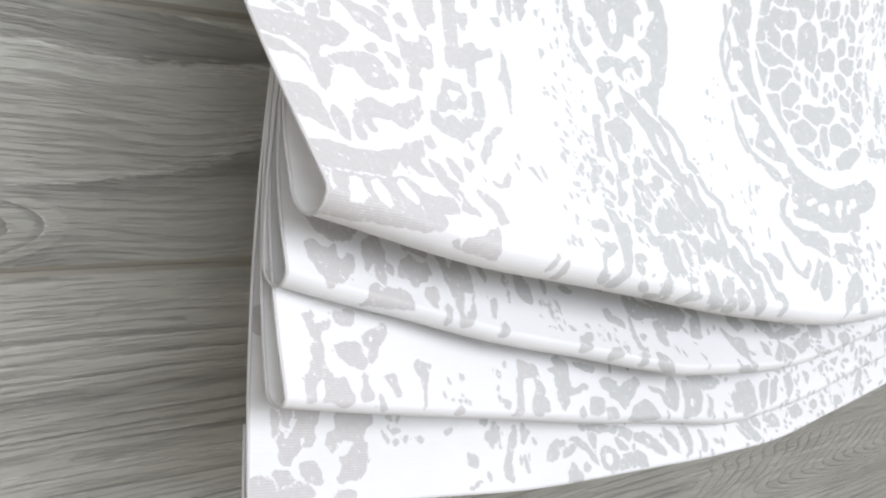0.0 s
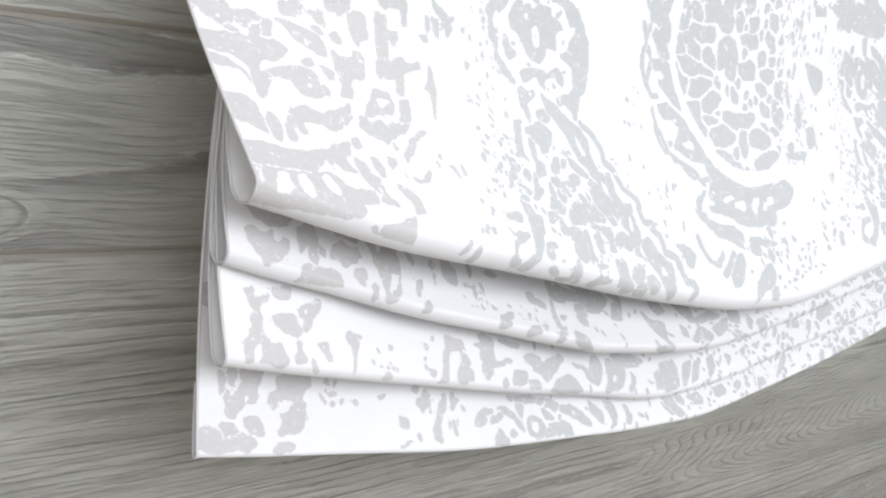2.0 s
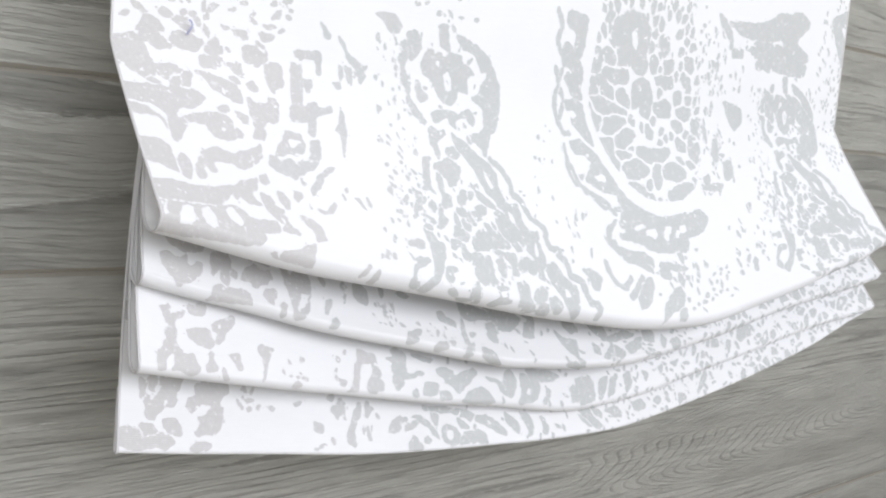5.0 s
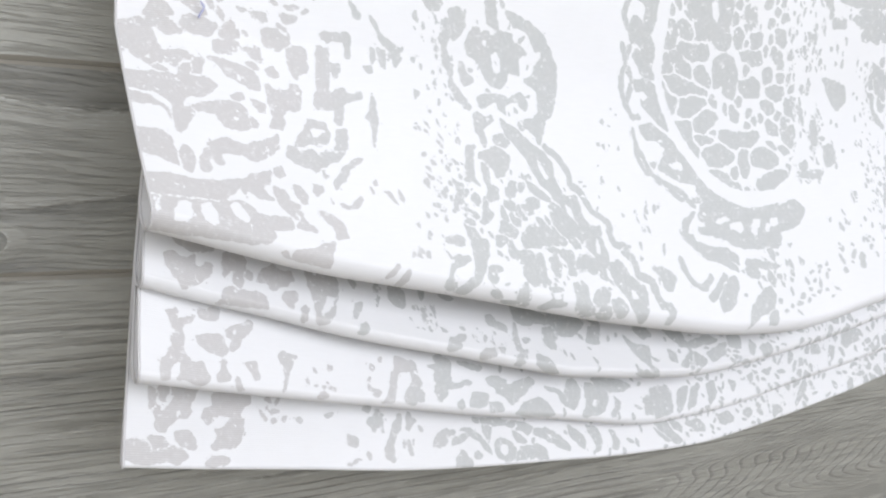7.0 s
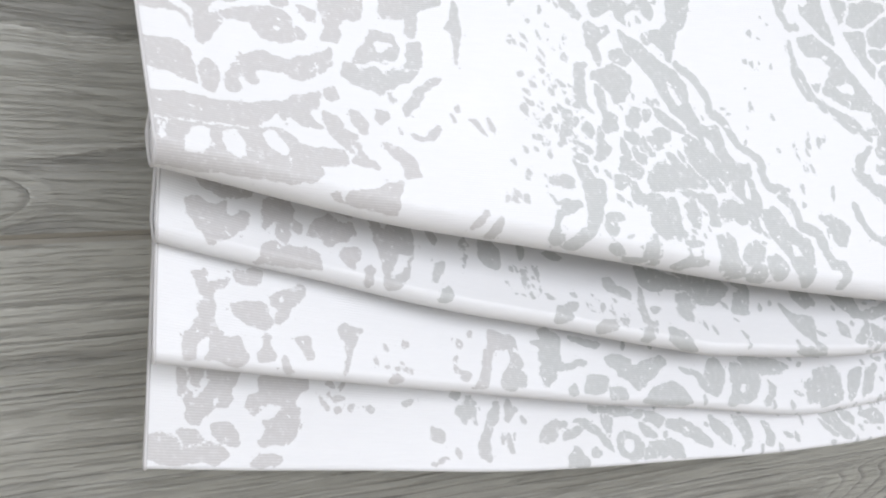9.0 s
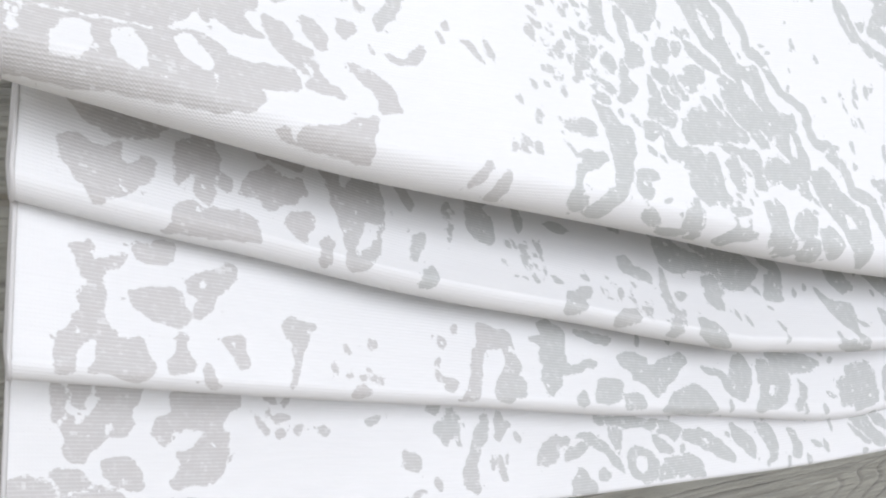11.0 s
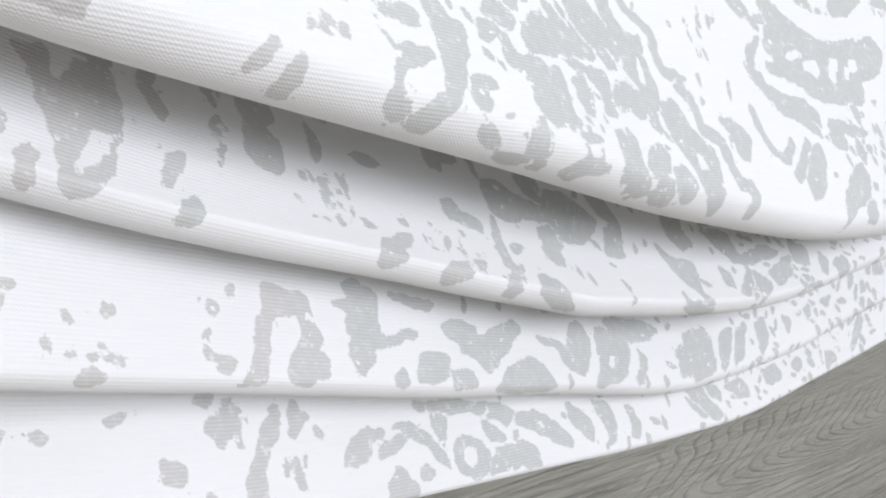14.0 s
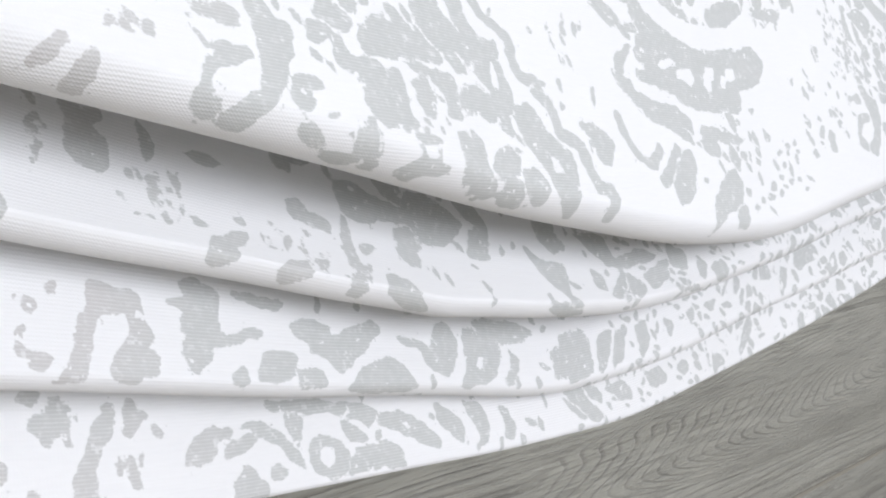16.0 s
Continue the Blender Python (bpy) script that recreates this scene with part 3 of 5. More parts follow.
    f.patch(-1, 115, 65, 122, 63, 127, 65, 123, 69, 117, 71)
    f.patch(1, 97, 80, 101, 79, 102, 84, 114, 80, 117, 85, 127, 79, 138, 81, 131, 87, 124, 90, 114, 97, 106, 94, 99, 92, 94, 87)
    f.patch(1, 132, 95, 140, 88, 150, 83, 147, 88, 139, 92, 134, 101, 125, 109, 124, 104)
    f.patch(1, 166, 35, 168, 37, 166, 49, 168, 52, 163, 67, 161, 75, 161, 63, 162, 54, 158, 52, 162, 49)
    f.patch(1, 161, 14, 168, 12, 168, 18, 165, 18)
    f.patch(1, 125, 120, 129, 122, 133, 122, 140, 116, 142, 113, 142, 117, 137, 123, 126, 124)
    f.patch(1, 153, 102, 157, 100, 157, 103, 154, 104)
    f.patch(1, 161, 108, 166, 109, 170, 119, 166, 114, 163, 110)
    f.patch(1, 168, 0, 172, -1, 172, 9, 169, 10)
    f.patch(1, 181, 3, 190, -2, 195, -3, 193, 3, 185, 7)
    f.patch(1, 131, -7, 153, -9, 153, 9, 150, 8, 149, -4, 136, -1)
    f.patch(1, 151, -31, 157, -26, 160, -19, 156, -19)
    f.patch(1, 166, -24, 172, -18, 176, -10, 190, -4, 194, 5, 188, 12, 185, 4, 177, -5, 171, -14)
    f.patch(1, 173, -1, 181, 1, 180, 14, 176, 12)
    f.patch(1, 63, -5, 73, -9, 76, 0, 70, 5, 63, 4)
    f.patch(1, 90, -5, 101, -7, 107, -1, 110, -5, 111, 3, 101, 8, 92, 5)
    f.patch(1, 84, -17, 93, -18, 94, -13, 88, -10)
    f.patch(1, 103, -17, 115, -16, 113, -12, 105, -10)
    f.patch(1, 75, 7, 83, 6, 90, 13, 90, 18, 82, 16)
    f.patch(1, 14, -5, 26, -11, 32, -4, 42, 0, 30, 4)
    f.patch(1, 28, 15, 37, 13, 43, 16, 38, 20, 29, 23)
    f.patch(1, 200, -45, 220, -46, 227, -39, 224, -31, 214, -32, 211, -39)
    f.patch(1, 231, -35, 244, -36, 249, -27, 243, -15, 236, -12)
    f.patch(1, 230, -8, 238, 1, 233, 12, 227, 2)
    f.specks(138, 93, 23, 30, 6, 1.0, 4)


def ogee(f):
    f.patch(1, 247, -10, 253, -22, 260, -24, 262, -16, 265, -23, 271, -18, 278, -22, 289, -22, 290, -15, 296, -13, 304, -8, 296, -4, 297, 10, 287, 7, 284, 17, 277, 21, 271, 19, 265, 14, 260, 7, 258, 0, 253, -2)
    f.patch(-1, 271, -4, 275, -7, 280, -1, 280, 8, 276, 11, 272, 4)
    f.patch(1, 274, -1, 276, -2, 278, 3, 277, 6)
    f.patch(-1, 262, -14, 266, -16, 267, -10, 264, -10)
    f.patch(-1, 259, 2, 263, 9, 266, 17, 269, 18, 265, 18, 261, 12)
    f.patch(1, 263, -44, 273, -45, 274, -32, 277, -24, 273, -24, 268, -26, 265, -33)
    f.patch(1, 225, -10, 227, -17, 238, -24, 233, -13, 231, -7, 236, -1, 229, -1)
    f.patch(1, 225, 2, 238, 4, 236, 18, 244, 28, 250, 37, 247, 40, 238, 33, 233, 23, 231, 10)
    f.patch(1, 243, 4, 247, 3, 250, 13, 256, 14, 250, 21, 244, 20)
    f.patch(1, 225, -23, 231, -28, 238, -26, 230, -20)
    f.patch(1, 240, -30, 247, -36, 247, -24, 243, -23)
    f.patch(1, 281, -38, 287, -38, 304, -31, 316, -24, 324, -13, 331, -1, 332, 16, 325, 37, 317, 45, 312, 56, 308, 64, 305, 56, 298, 50, 292, 54, 290, 47, 305, 43, 311, 39, 313, 22, 300, 13, 309, 9, 313, -1, 318, -6, 317, -10, 310, -10, 304, -22, 296, -26, 289, -27)
    f.patch(1, 256, 31, 261, 26, 277, 26, 286, 28, 297, 22, 302, 31, 300, 37, 295, 34, 295, 29, 288, 31, 280, 34, 280, 42, 276, 38, 273, 31, 260, 37, 257, 35)
    f.patch(1, 250, 43, 256, 41, 260, 45, 267, 42, 268, 47, 261, 51, 256, 55, 259, 62, 256, 69, 253, 64, 252, 59, 250, 57, 251, 50)
    f.line(1, 4.8, 313, 66, 320, 70, 327, 78, 332, 88, 331, 96, 339, 100, 344, 109, 347, 117, 355, 121, 364, 128, 362, 137, 364, 145, 375, 147, 382, 157, 384, 166)
    f.patch(1, 274, 45, 280, 48, 290, 54, 301, 65, 311, 70, 317, 79, 316, 88, 319, 98, 321, 103, 327, 107, 334, 104, 337, 113, 337, 123, 344, 129, 354, 130, 352, 140, 355, 154, 352, 165, 340, 165, 339, 153, 333, 145, 331, 133, 321, 126, 317, 117, 310, 104, 301, 96, 296, 85, 294, 78, 286, 68, 277, 57)
    f.patch(-1, 323, 111, 327, 116, 328, 123, 332, 129, 328, 129, 325, 124, 322, 118)
    f.patch(-1, 302, 79, 308, 82, 311, 91, 308, 92, 304, 87)
    f.patch(-1, 346, 138, 349, 145, 348, 154, 344, 153, 343, 147)
    f.patch(1, 248, 74, 259, 70, 268, 67, 277, 75, 275, 81, 267, 91, 261, 92, 259, 86, 254, 81, 248, 77)
    f.patch(1, 265, 59, 273, 57, 280, 64, 273, 68, 268, 67, 265, 64)
    f.patch(1, 239, 68, 247, 68, 242, 75, 241, 85, 240, 94, 244, 100, 238, 97, 229, 97, 234, 87, 237, 76)
    f.patch(1, 250, 78, 254, 86, 253, 98, 259, 100, 257, 109, 249, 112, 246, 109, 250, 103, 248, 94)
    f.patch(1, 224, 98, 229, 99, 225, 111, 219, 121, 214, 122, 220, 109)
    f.patch(1, 235, 104, 239, 106, 240, 112, 236, 116, 233, 112)
    f.patch(1, 221, 125, 230, 127, 229, 131, 222, 131)
    f.patch(1, 239, 116, 243, 119, 243, 127, 238, 131, 235, 128, 239, 122)
    f.patch(1, 271, 96, 277, 95, 276, 102, 269, 111, 265, 109, 266, 102)
    f.patch(1, 279, 97, 285, 95, 285, 100, 279, 104)
    f.patch(1, 277, 115, 283, 112, 290, 113, 290, 119, 283, 122, 278, 120)
    f.patch(1, 264, 118, 269, 123, 274, 125, 271, 131, 264, 130, 263, 125)
    f.patch(1, 289, 94, 293, 96, 302, 103, 309, 109, 306, 110, 295, 107, 289, 101)
    f.patch(1, 257, 115, 262, 117, 261, 130, 256, 132, 256, 123)
    f.patch(1, 298, 121, 302, 125, 302, 130, 298, 127)
    f.patch(1, 271, 136, 283, 128, 289, 130, 300, 133, 300, 137, 305, 143, 307, 147, 296, 146, 281, 148, 270, 148, 268, 142)
    f.patch(1, 305, 116, 311, 122, 317, 129, 324, 136, 328, 147, 322, 149, 317, 143, 311, 138, 305, 129)
    f.patch(1, 246, 139, 253, 138, 260, 141, 255, 144, 247, 147, 244, 146)
    f.patch(1, 223, 123, 223, 131, 228, 133, 231, 141, 238, 143, 232, 158, 223, 171, 215, 180, 209, 187, 200, 183, 208, 177, 218, 169, 221, 161, 222, 151, 222, 141, 221, 130)
    f.patch(1, 198, 143, 209, 140, 216, 140, 217, 143, 216, 147, 206, 147, 199, 144)
    f.patch(1, 206, 155, 218, 155, 217, 159, 209, 162, 202, 165, 198, 172, 202, 176, 202, 185, 193, 179, 194, 175, 199, 165)
    f.patch(1, 148, 172, 155, 164, 158, 164, 154, 171, 149, 175)
    f.patch(1, 157, 182, 159, 173, 164, 166, 166, 171, 164, 177, 163, 183)
    f.patch(1, 226, 119, 231, 116, 235, 121, 238, 125, 232, 127)
    f.patch(1, 244, 108, 247, 111, 245, 117, 249, 123, 242, 127, 239, 123)
    f.patch(1, 262, 110, 268, 108, 273, 113, 270, 120, 263, 120, 261, 117)
    f.patch(1, 282, 110, 291, 107, 297, 110, 295, 114, 288, 119, 283, 115)
    f.patch(1, 273, 112, 280, 121, 278, 126, 270, 124, 268, 120)
    f.patch(1, 255, 126, 261, 128, 268, 132, 266, 139, 257, 140, 250, 136)
    f.patch(1, 258, 135, 260, 150, 264, 151, 273, 148, 278, 154, 274, 161, 265, 162, 259, 157, 253, 153)
    f.patch(-1, 259, 157, 262, 155, 261, 158, 257, 160)
    f.patch(1, 274, 133, 286, 127, 289, 132, 298, 136, 304, 130, 309, 137, 316, 140, 313, 145, 301, 147, 293, 145, 282, 146, 275, 144, 275, 139)
    f.patch(1, 290, 123, 295, 125, 301, 132, 305, 139, 294, 139, 289, 132)
    f.patch(1, 304, 113, 313, 111, 321, 119, 329, 126, 335, 137, 334, 146, 325, 140, 316, 135, 309, 125)
    f.patch(1, 273, 157, 281, 152, 286, 153, 284, 166, 283, 173, 286, 175, 277, 179, 272, 172)
    f.patch(1, 298, 152, 302, 154, 299, 165, 292, 168, 289, 164)
    f.patch(1, 291, 149, 303, 148, 317, 150, 319, 157, 315, 169, 307, 170, 309, 161, 305, 155)
    f.patch(1, 326, 154, 334, 151, 338, 158, 330, 164, 318, 168, 320, 162)
    f.patch(1, 233, 162, 242, 162, 242, 166, 236, 168, 236, 174, 229, 176, 229, 169)
    f.patch(1, 258, 189, 256, 178, 262, 174, 263, 181, 264, 187, 265, 197, 259, 197)
    f.patch(1, 313, 203, 308, 183, 320, 173, 323, 179, 322, 190, 324, 197, 319, 204)
    f.patch(1, 331, 183, 343, 179, 347, 185, 340, 194, 331, 196, 325, 191)
    f.patch(1, 340, 154, 346, 152, 349, 164, 347, 175, 341, 172)
    f.patch(1, 279, 175, 282, 178, 295, 180, 297, 181, 283, 182)
    f.patch(1, 278, 191, 286, 188, 298, 191, 298, 194, 283, 195, 281, 201, 273, 195)
    f.patch(1, 229, 180, 235, 181, 241, 185, 241, 189, 232, 185)
    f.patch(1, 239, 189, 250, 190, 258, 191, 256, 195, 247, 196)
    f.patch(1, 328, 200, 338, 200, 348, 202, 346, 209, 335, 208)
    f.patch(1, 345, 191, 356, 189, 362, 195, 360, 204, 355, 207, 344, 198)
    f.patch(1, 263, 160, 274, 154, 275, 165, 276, 176, 268, 178, 262, 171)
    f.patch(1, 291, 156, 299, 150, 303, 159, 297, 171, 292, 169, 290, 164)
    f.patch(1, 316, 158, 329, 152, 341, 156, 344, 166, 335, 169, 324, 165, 316, 167)
    f.patch(1, 253, 181, 260, 177, 263, 187, 260, 194, 254, 188)
    f.patch(1, 308, 177, 316, 175, 322, 188, 329, 201, 324, 206, 307, 197)
    f.line(1, 6.6, 373, 151, 382, 158, 383, 172, 396, 176, 397, 188, 401, 197, 411, 199, 406, 211)
    f.patch(1, 352, 163, 364, 157, 370, 163, 373, 172, 386, 178, 387, 188, 382, 206, 380, 215, 367, 199, 363, 187, 355, 178)
    f.patch(-1, 369, 182, 375, 183, 376, 190, 370, 192)
    f.patch(1, 332, 190, 339, 192, 350, 205, 330, 199)
    f.patch(1, 400, 165, 412, 164, 426, 173, 416, 185, 409, 184, 407, 173)
    f.line(1, 4.8, 436, 158, 437, 167, 444, 180, 456, 184, 467, 175)
    f.line(1, 6.1, 460, 193, 470, 188, 484, 175)
    f.patch(1, 479, 182, 496, 174, 499, 182, 486, 201, 470, 206, 468, 197)
    f.patch(1, 442, 133, 458, 136, 466, 149, 490, 156, 503, 166, 503, 172, 487, 164, 467, 159, 450, 145)
    f.patch(1, 510, 167, 522, 162, 529, 167, 525, 178, 512, 176)
    f.patch(1, 505, 205, 519, 193, 536, 184, 541, 194, 531, 207, 511, 212, 499, 221, 496, 225)
    f.patch(1, 538, 167, 547, 178, 541, 187, 535, 180)
    f.patch(1, 525, 209, 537, 207, 532, 221, 523, 219)
    f.specks(219, 9, 15, 37, 30, 1.2, 1)
    f.specks(217, 88, 20, 37, 60, 1.5, 2)
    f.specks(190, 133, 20, 30, 14, 1.5, 3)


def medallion_right(f):
    f.patch(1, 475, 120, 511, 116, 559, 115, 596, 105, 609, 115, 593, 130, 564, 137, 547, 149, 501, 145, 475, 137)
    f.open_group(2.8, 465, -174, 456, -113, 448, -38, 446, -4, 454, 24, 469, 53, 492, 80, 520, 97, 568, 97, 598, 82, 614, 48, 616, -7, 605, -53, 581, -131, 561, -192)
    f.patch(1, 444, -29, 449, -40, 461, -35, 456, -25, 446, -26)
    f.patch(1, 444, -18, 451, -21, 457, -15, 458, -7, 448, -6)
    f.patch(1, 458, -46, 469, -49, 483, -38, 477, -33, 463, -38)
    f.patch(1, 481, -52, 492, -52, 496, -35, 480, -32, 482, -43)
    f.patch(1, 462, -30, 496, -34, 499, -21, 475, -18, 465, -21)
    f.patch(1, 460, -16, 472, -18, 478, -10, 481, -2, 470, -4, 463, -9)
    f.patch(1, 485, -8, 493, -12, 505, 0, 502, 6, 490, 1)
    f.patch(1, 451, -1, 471, -2, 485, 4, 500, 7, 504, 11, 484, 10, 468, 13, 456, 6)
    f.patch(1, 445, 3, 448, 4, 454, 15, 466, 19, 464, 24, 457, 30, 447, 31, 442, 19)
    f.patch(1, 469, 18, 484, 14, 500, 16, 487, 28, 473, 32, 466, 29)
    f.patch(1, 483, 37, 490, 29, 501, 27, 511, 29, 502, 39, 495, 44, 485, 43)
    f.patch(1, 456, 39, 469, 39, 478, 36, 477, 53, 484, 60, 481, 69, 468, 66, 458, 56)
    f.patch(1, 484, 50, 502, 50, 500, 54, 487, 55)
    f.patch(1, 510, 46, 523, 44, 537, 46, 561, 43, 562, 46, 546, 57, 535, 58, 517, 53)
    f.patch(1, 490, 65, 499, 58, 514, 57, 526, 66, 514, 73, 496, 75)
    f.patch(1, 546, 66, 565, 57, 580, 61, 584, 68, 573, 75, 550, 72)
    f.patch(1, 537, 58, 546, 58, 543, 76, 535, 85, 533, 74)
    f.patch(1, 528, 23, 534, 20, 539, 24, 537, 32, 530, 32)
    f.patch(1, 477, 73, 488, 82, 505, 81, 520, 88, 529, 97, 530, 106, 506, 104, 488, 95, 479, 83)
    f.patch(1, 551, 90, 571, 81, 593, 78, 590, 89, 566, 96, 549, 103)
    f.patch(1, 535, 95, 540, 103, 538, 109, 532, 106)
    f.patch(1, 547, 95, 550, 103, 544, 107)
    f.patch(1, 493, -70, 526, -74, 524, -54, 514, -50, 499, -56)
    f.patch(1, 502, -42, 526, -43, 525, -34, 516, -30, 505, -35)
    f.patch(1, 510, -20, 521, -25, 532, -22, 538, -5, 535, 11, 523, 9, 523, -6, 511, 5, 508, -10)
    f.patch(1, 532, -50, 542, -48, 542, -33, 534, -35)
    f.patch(1, 552, -44, 566, -48, 565, -38, 555, -35)
    f.patch(1, 541, -30, 568, -30, 568, -21, 547, -21)
    f.patch(1, 542, 0, 560, -7, 568, -2, 567, 8, 546, 8)
    f.patch(1, 573, -15, 581, -18, 583, -5, 576, -5)
    f.patch(1, 578, 0, 599, -2, 601, 7, 584, 11)
    f.patch(1, 592, -13, 599, -13, 600, -7, 594, -7)
    f.patch(1, 571, 14, 584, 12, 587, 21, 575, 24)
    f.patch(1, 576, 30, 589, 37, 590, 43, 577, 41)
    f.patch(1, 595, 37, 616, 35, 616, 50, 604, 53, 595, 45)
    f.patch(1, 603, 8, 615, 7, 614, 25, 604, 23)
    f.patch(1, 583, -52, 595, -53, 597, -41, 588, -40)
    f.close_group()
    f.patch(1, 580, -31, 594, -35, 598, -25, 589, -21)
    f.patch(1, 619, 6, 625, 6, 628, 35, 623, 33)
    f.patch(1, 631, 41, 656, 43, 653, 47, 631, 47)
    f.patch(1, 664, 46, 668, 48, 667, 75, 663, 73)
    f.patch(1, 607, 78, 644, 76, 639, 86, 610, 85)
    f.patch(1, 654, -16, 693, -10, 697, 4, 679, 17, 666, 2)
    f.patch(1, 627, -56, 643, -55, 641, -44, 630, -49)
    f.patch(1, 661, -73, 685, -73, 685, -64, 664, -63)
    f.patch(1, 699, -86, 742, -88, 745, -68, 718, -71)
    f.line(1, 4.6, 400, -23, 406, -8, 401, 1, 401, 15, 404, 24, 407, 30, 411, 36, 418, 35)
    f.line(1, 4.6, 410, 47, 411, 56, 411, 68, 415, 78, 421, 84, 430, 87, 441, 96, 452, 105, 465, 108, 475, 107)
    f.patch(1, 415, -21, 427, -23, 434, -9, 439, 2, 427, 3, 418, -8, 412, -15)
    f.patch(1, 412, 5, 427, 2, 440, 7, 443, 22, 448, 34, 453, 46, 444, 42, 432, 32, 423, 25, 425, 15, 416, 12)
    f.patch(-1, 421, 14, 427, 13, 431, 18, 427, 21, 423, 19)
    f.patch(1, 417, 43, 431, 40, 443, 47, 455, 54, 460, 62, 468, 71, 478, 84, 479, 94, 476, 92, 454, 90, 442, 84, 434, 80, 438, 70, 445, 62, 438, 55, 424, 55)
    f.patch(-1, 446, 75, 461, 72, 464, 81, 450, 79)
    f.patch(-1, 444, 61, 446, 62, 436, 76, 431, 81, 430, 80)
    f.patch(1, 424, 75, 433, 73, 429, 79, 425, 81)
    f.patch(1, 478, 84, 490, 97, 505, 106, 524, 113, 541, 114, 577, 108, 570, 126, 553, 131, 544, 128, 526, 128, 513, 126, 504, 122, 493, 128, 475, 128, 470, 123, 475, 112, 482, 109, 474, 100)
    f.patch(1, 468, 130, 498, 131, 517, 126, 518, 132, 523, 132, 534, 126, 537, 131, 541, 136, 550, 130, 564, 128, 570, 129, 562, 150, 543, 150, 525, 151, 506, 148, 491, 142, 482, 139, 467, 137)
    f.patch(1, 449, 126, 469, 116, 460, 125, 453, 133, 460, 142, 481, 150, 495, 149, 506, 157, 505, 167, 499, 163, 484, 160, 465, 156, 454, 149, 446, 137)
    f.patch(-1, 516, 127, 520, 126, 521, 132, 516, 138, 513, 135)
    f.patch(-1, 532, 127, 538, 129, 538, 136, 532, 140, 529, 136)
    f.patch(-1, 550, 126, 556, 128, 551, 136, 546, 136)
    f.patch(-1, 488, 126, 502, 120, 508, 124, 492, 129)
    f.patch(1, 514, 161, 525, 160, 544, 164, 555, 166, 549, 170, 511, 169)
    f.patch(-1, 504, 127, 516, 126, 520, 133, 505, 134)
    f.patch(-1, 535, 123, 544, 123, 542, 132, 533, 133)
    f.patch(-1, 556, 123, 567, 121, 566, 130, 556, 131)
    f.patch(1, 493, -89, 517, -89, 529, -72, 525, -49, 514, -37, 499, -35, 488, -49, 469, -57, 471, -79)
    f.patch(-1, 499, -68, 505, -72, 510, -60, 508, -51, 502, -55)
    f.patch(1, 409, -77, 436, -75, 436, -60, 433, -41, 427, -30, 420, -40, 423, -58, 409, -63)
    f.patch(1, 404, -41, 411, -49, 425, -41, 436, -24, 436, -10, 422, -12, 418, -26, 407, -25)
    f.patch(1, 454, -49, 463, -45, 460, -30, 452, -26)
    f.patch(1, 453, -24, 469, -24, 469, -13, 450, -12)
    f.patch(1, 540, -66, 552, -71, 561, -57, 550, -48)
    f.patch(1, 464, -85, 476, -83, 466, -71, 458, -73)
    f.line(1, 4.4, 397, -75, 404, -62, 398, -48, 410, -29, 404, -10, 414, 6, 407, 21)
    f.line(1, 5.5, 409, 49, 414, 67, 428, 89, 454, 99, 467, 111)
    f.patch(1, 646, -100, 713, -105, 750, -123, 792, -125, 804, -114, 765, -95, 718, -85, 679, -88)
    f.patch(1, 689, -77, 759, -88, 787, -75, 815, -70, 809, -55, 767, -55, 725, -60)
    f.patch(1, 772, -36, 807, -28, 843, 1, 834, 31, 811, 47, 796, 33, 818, 7, 793, -18)
    f.patch(1, 731, -39, 757, -28, 761, 3, 744, -5)
    f.patch(1, 616, 13, 623, 8, 625, 28, 616, 34)
    f.patch(1, 636, 28, 647, 23, 645, 53, 634, 53)
    f.patch(1, 596, 27, 604, 24, 603, 42, 594, 45)
    f.patch(1, 649, 53, 667, 48, 665, 70, 650, 74)
    f.patch(1, 613, 71, 625, 66, 624, 84, 613, 86)
    f.line(-1, 4.2, 462, -174, 452, -90, 443, -37, 441, -4, 449, 25, 465, 54, 490, 82, 519, 100, 540, 103, 571, 100, 599, 86, 614, 60, 620, 20, 620, -7, 606, -58, 590, -100)
    f.specks(411, 121, 20, 12, 10, 1.8, 7)
    f.specks(376, 76, 17, 55, 14, 1.2, 8)
    f.specks(392, 162, 30, 30, 8, 1.8, 16)
    f.specks(628, 0, 24, 90, 90, 2.2, 5)
    f.specks(664, 60, 25, 120, 30, 2.0, 6)
    f.specks(590, 170, 60, 30, 16, 3.0, 9)


def upper(f):
    f.leaf(1, 11.7, 634, -106, 664, -78)
    f.specks(672, -80, 20, 53, 12, 2.4, 17)
    f.patch(1, 721, -111, 790, -130, 815, -118, 786, -94, 819, -79, 795, -61, 755, -71, 762, -91, 736, -97)
    f.drop(1, 729, -67, 17.3, 13.3, 0)
    f.patch(1, 856, -130, 907, -151, 933, -113, 930, -49, 923, -19, 898, -67, 876, -99)
    f.line(-1, 6.5, 887, -121, 916, -97, 915, -54)


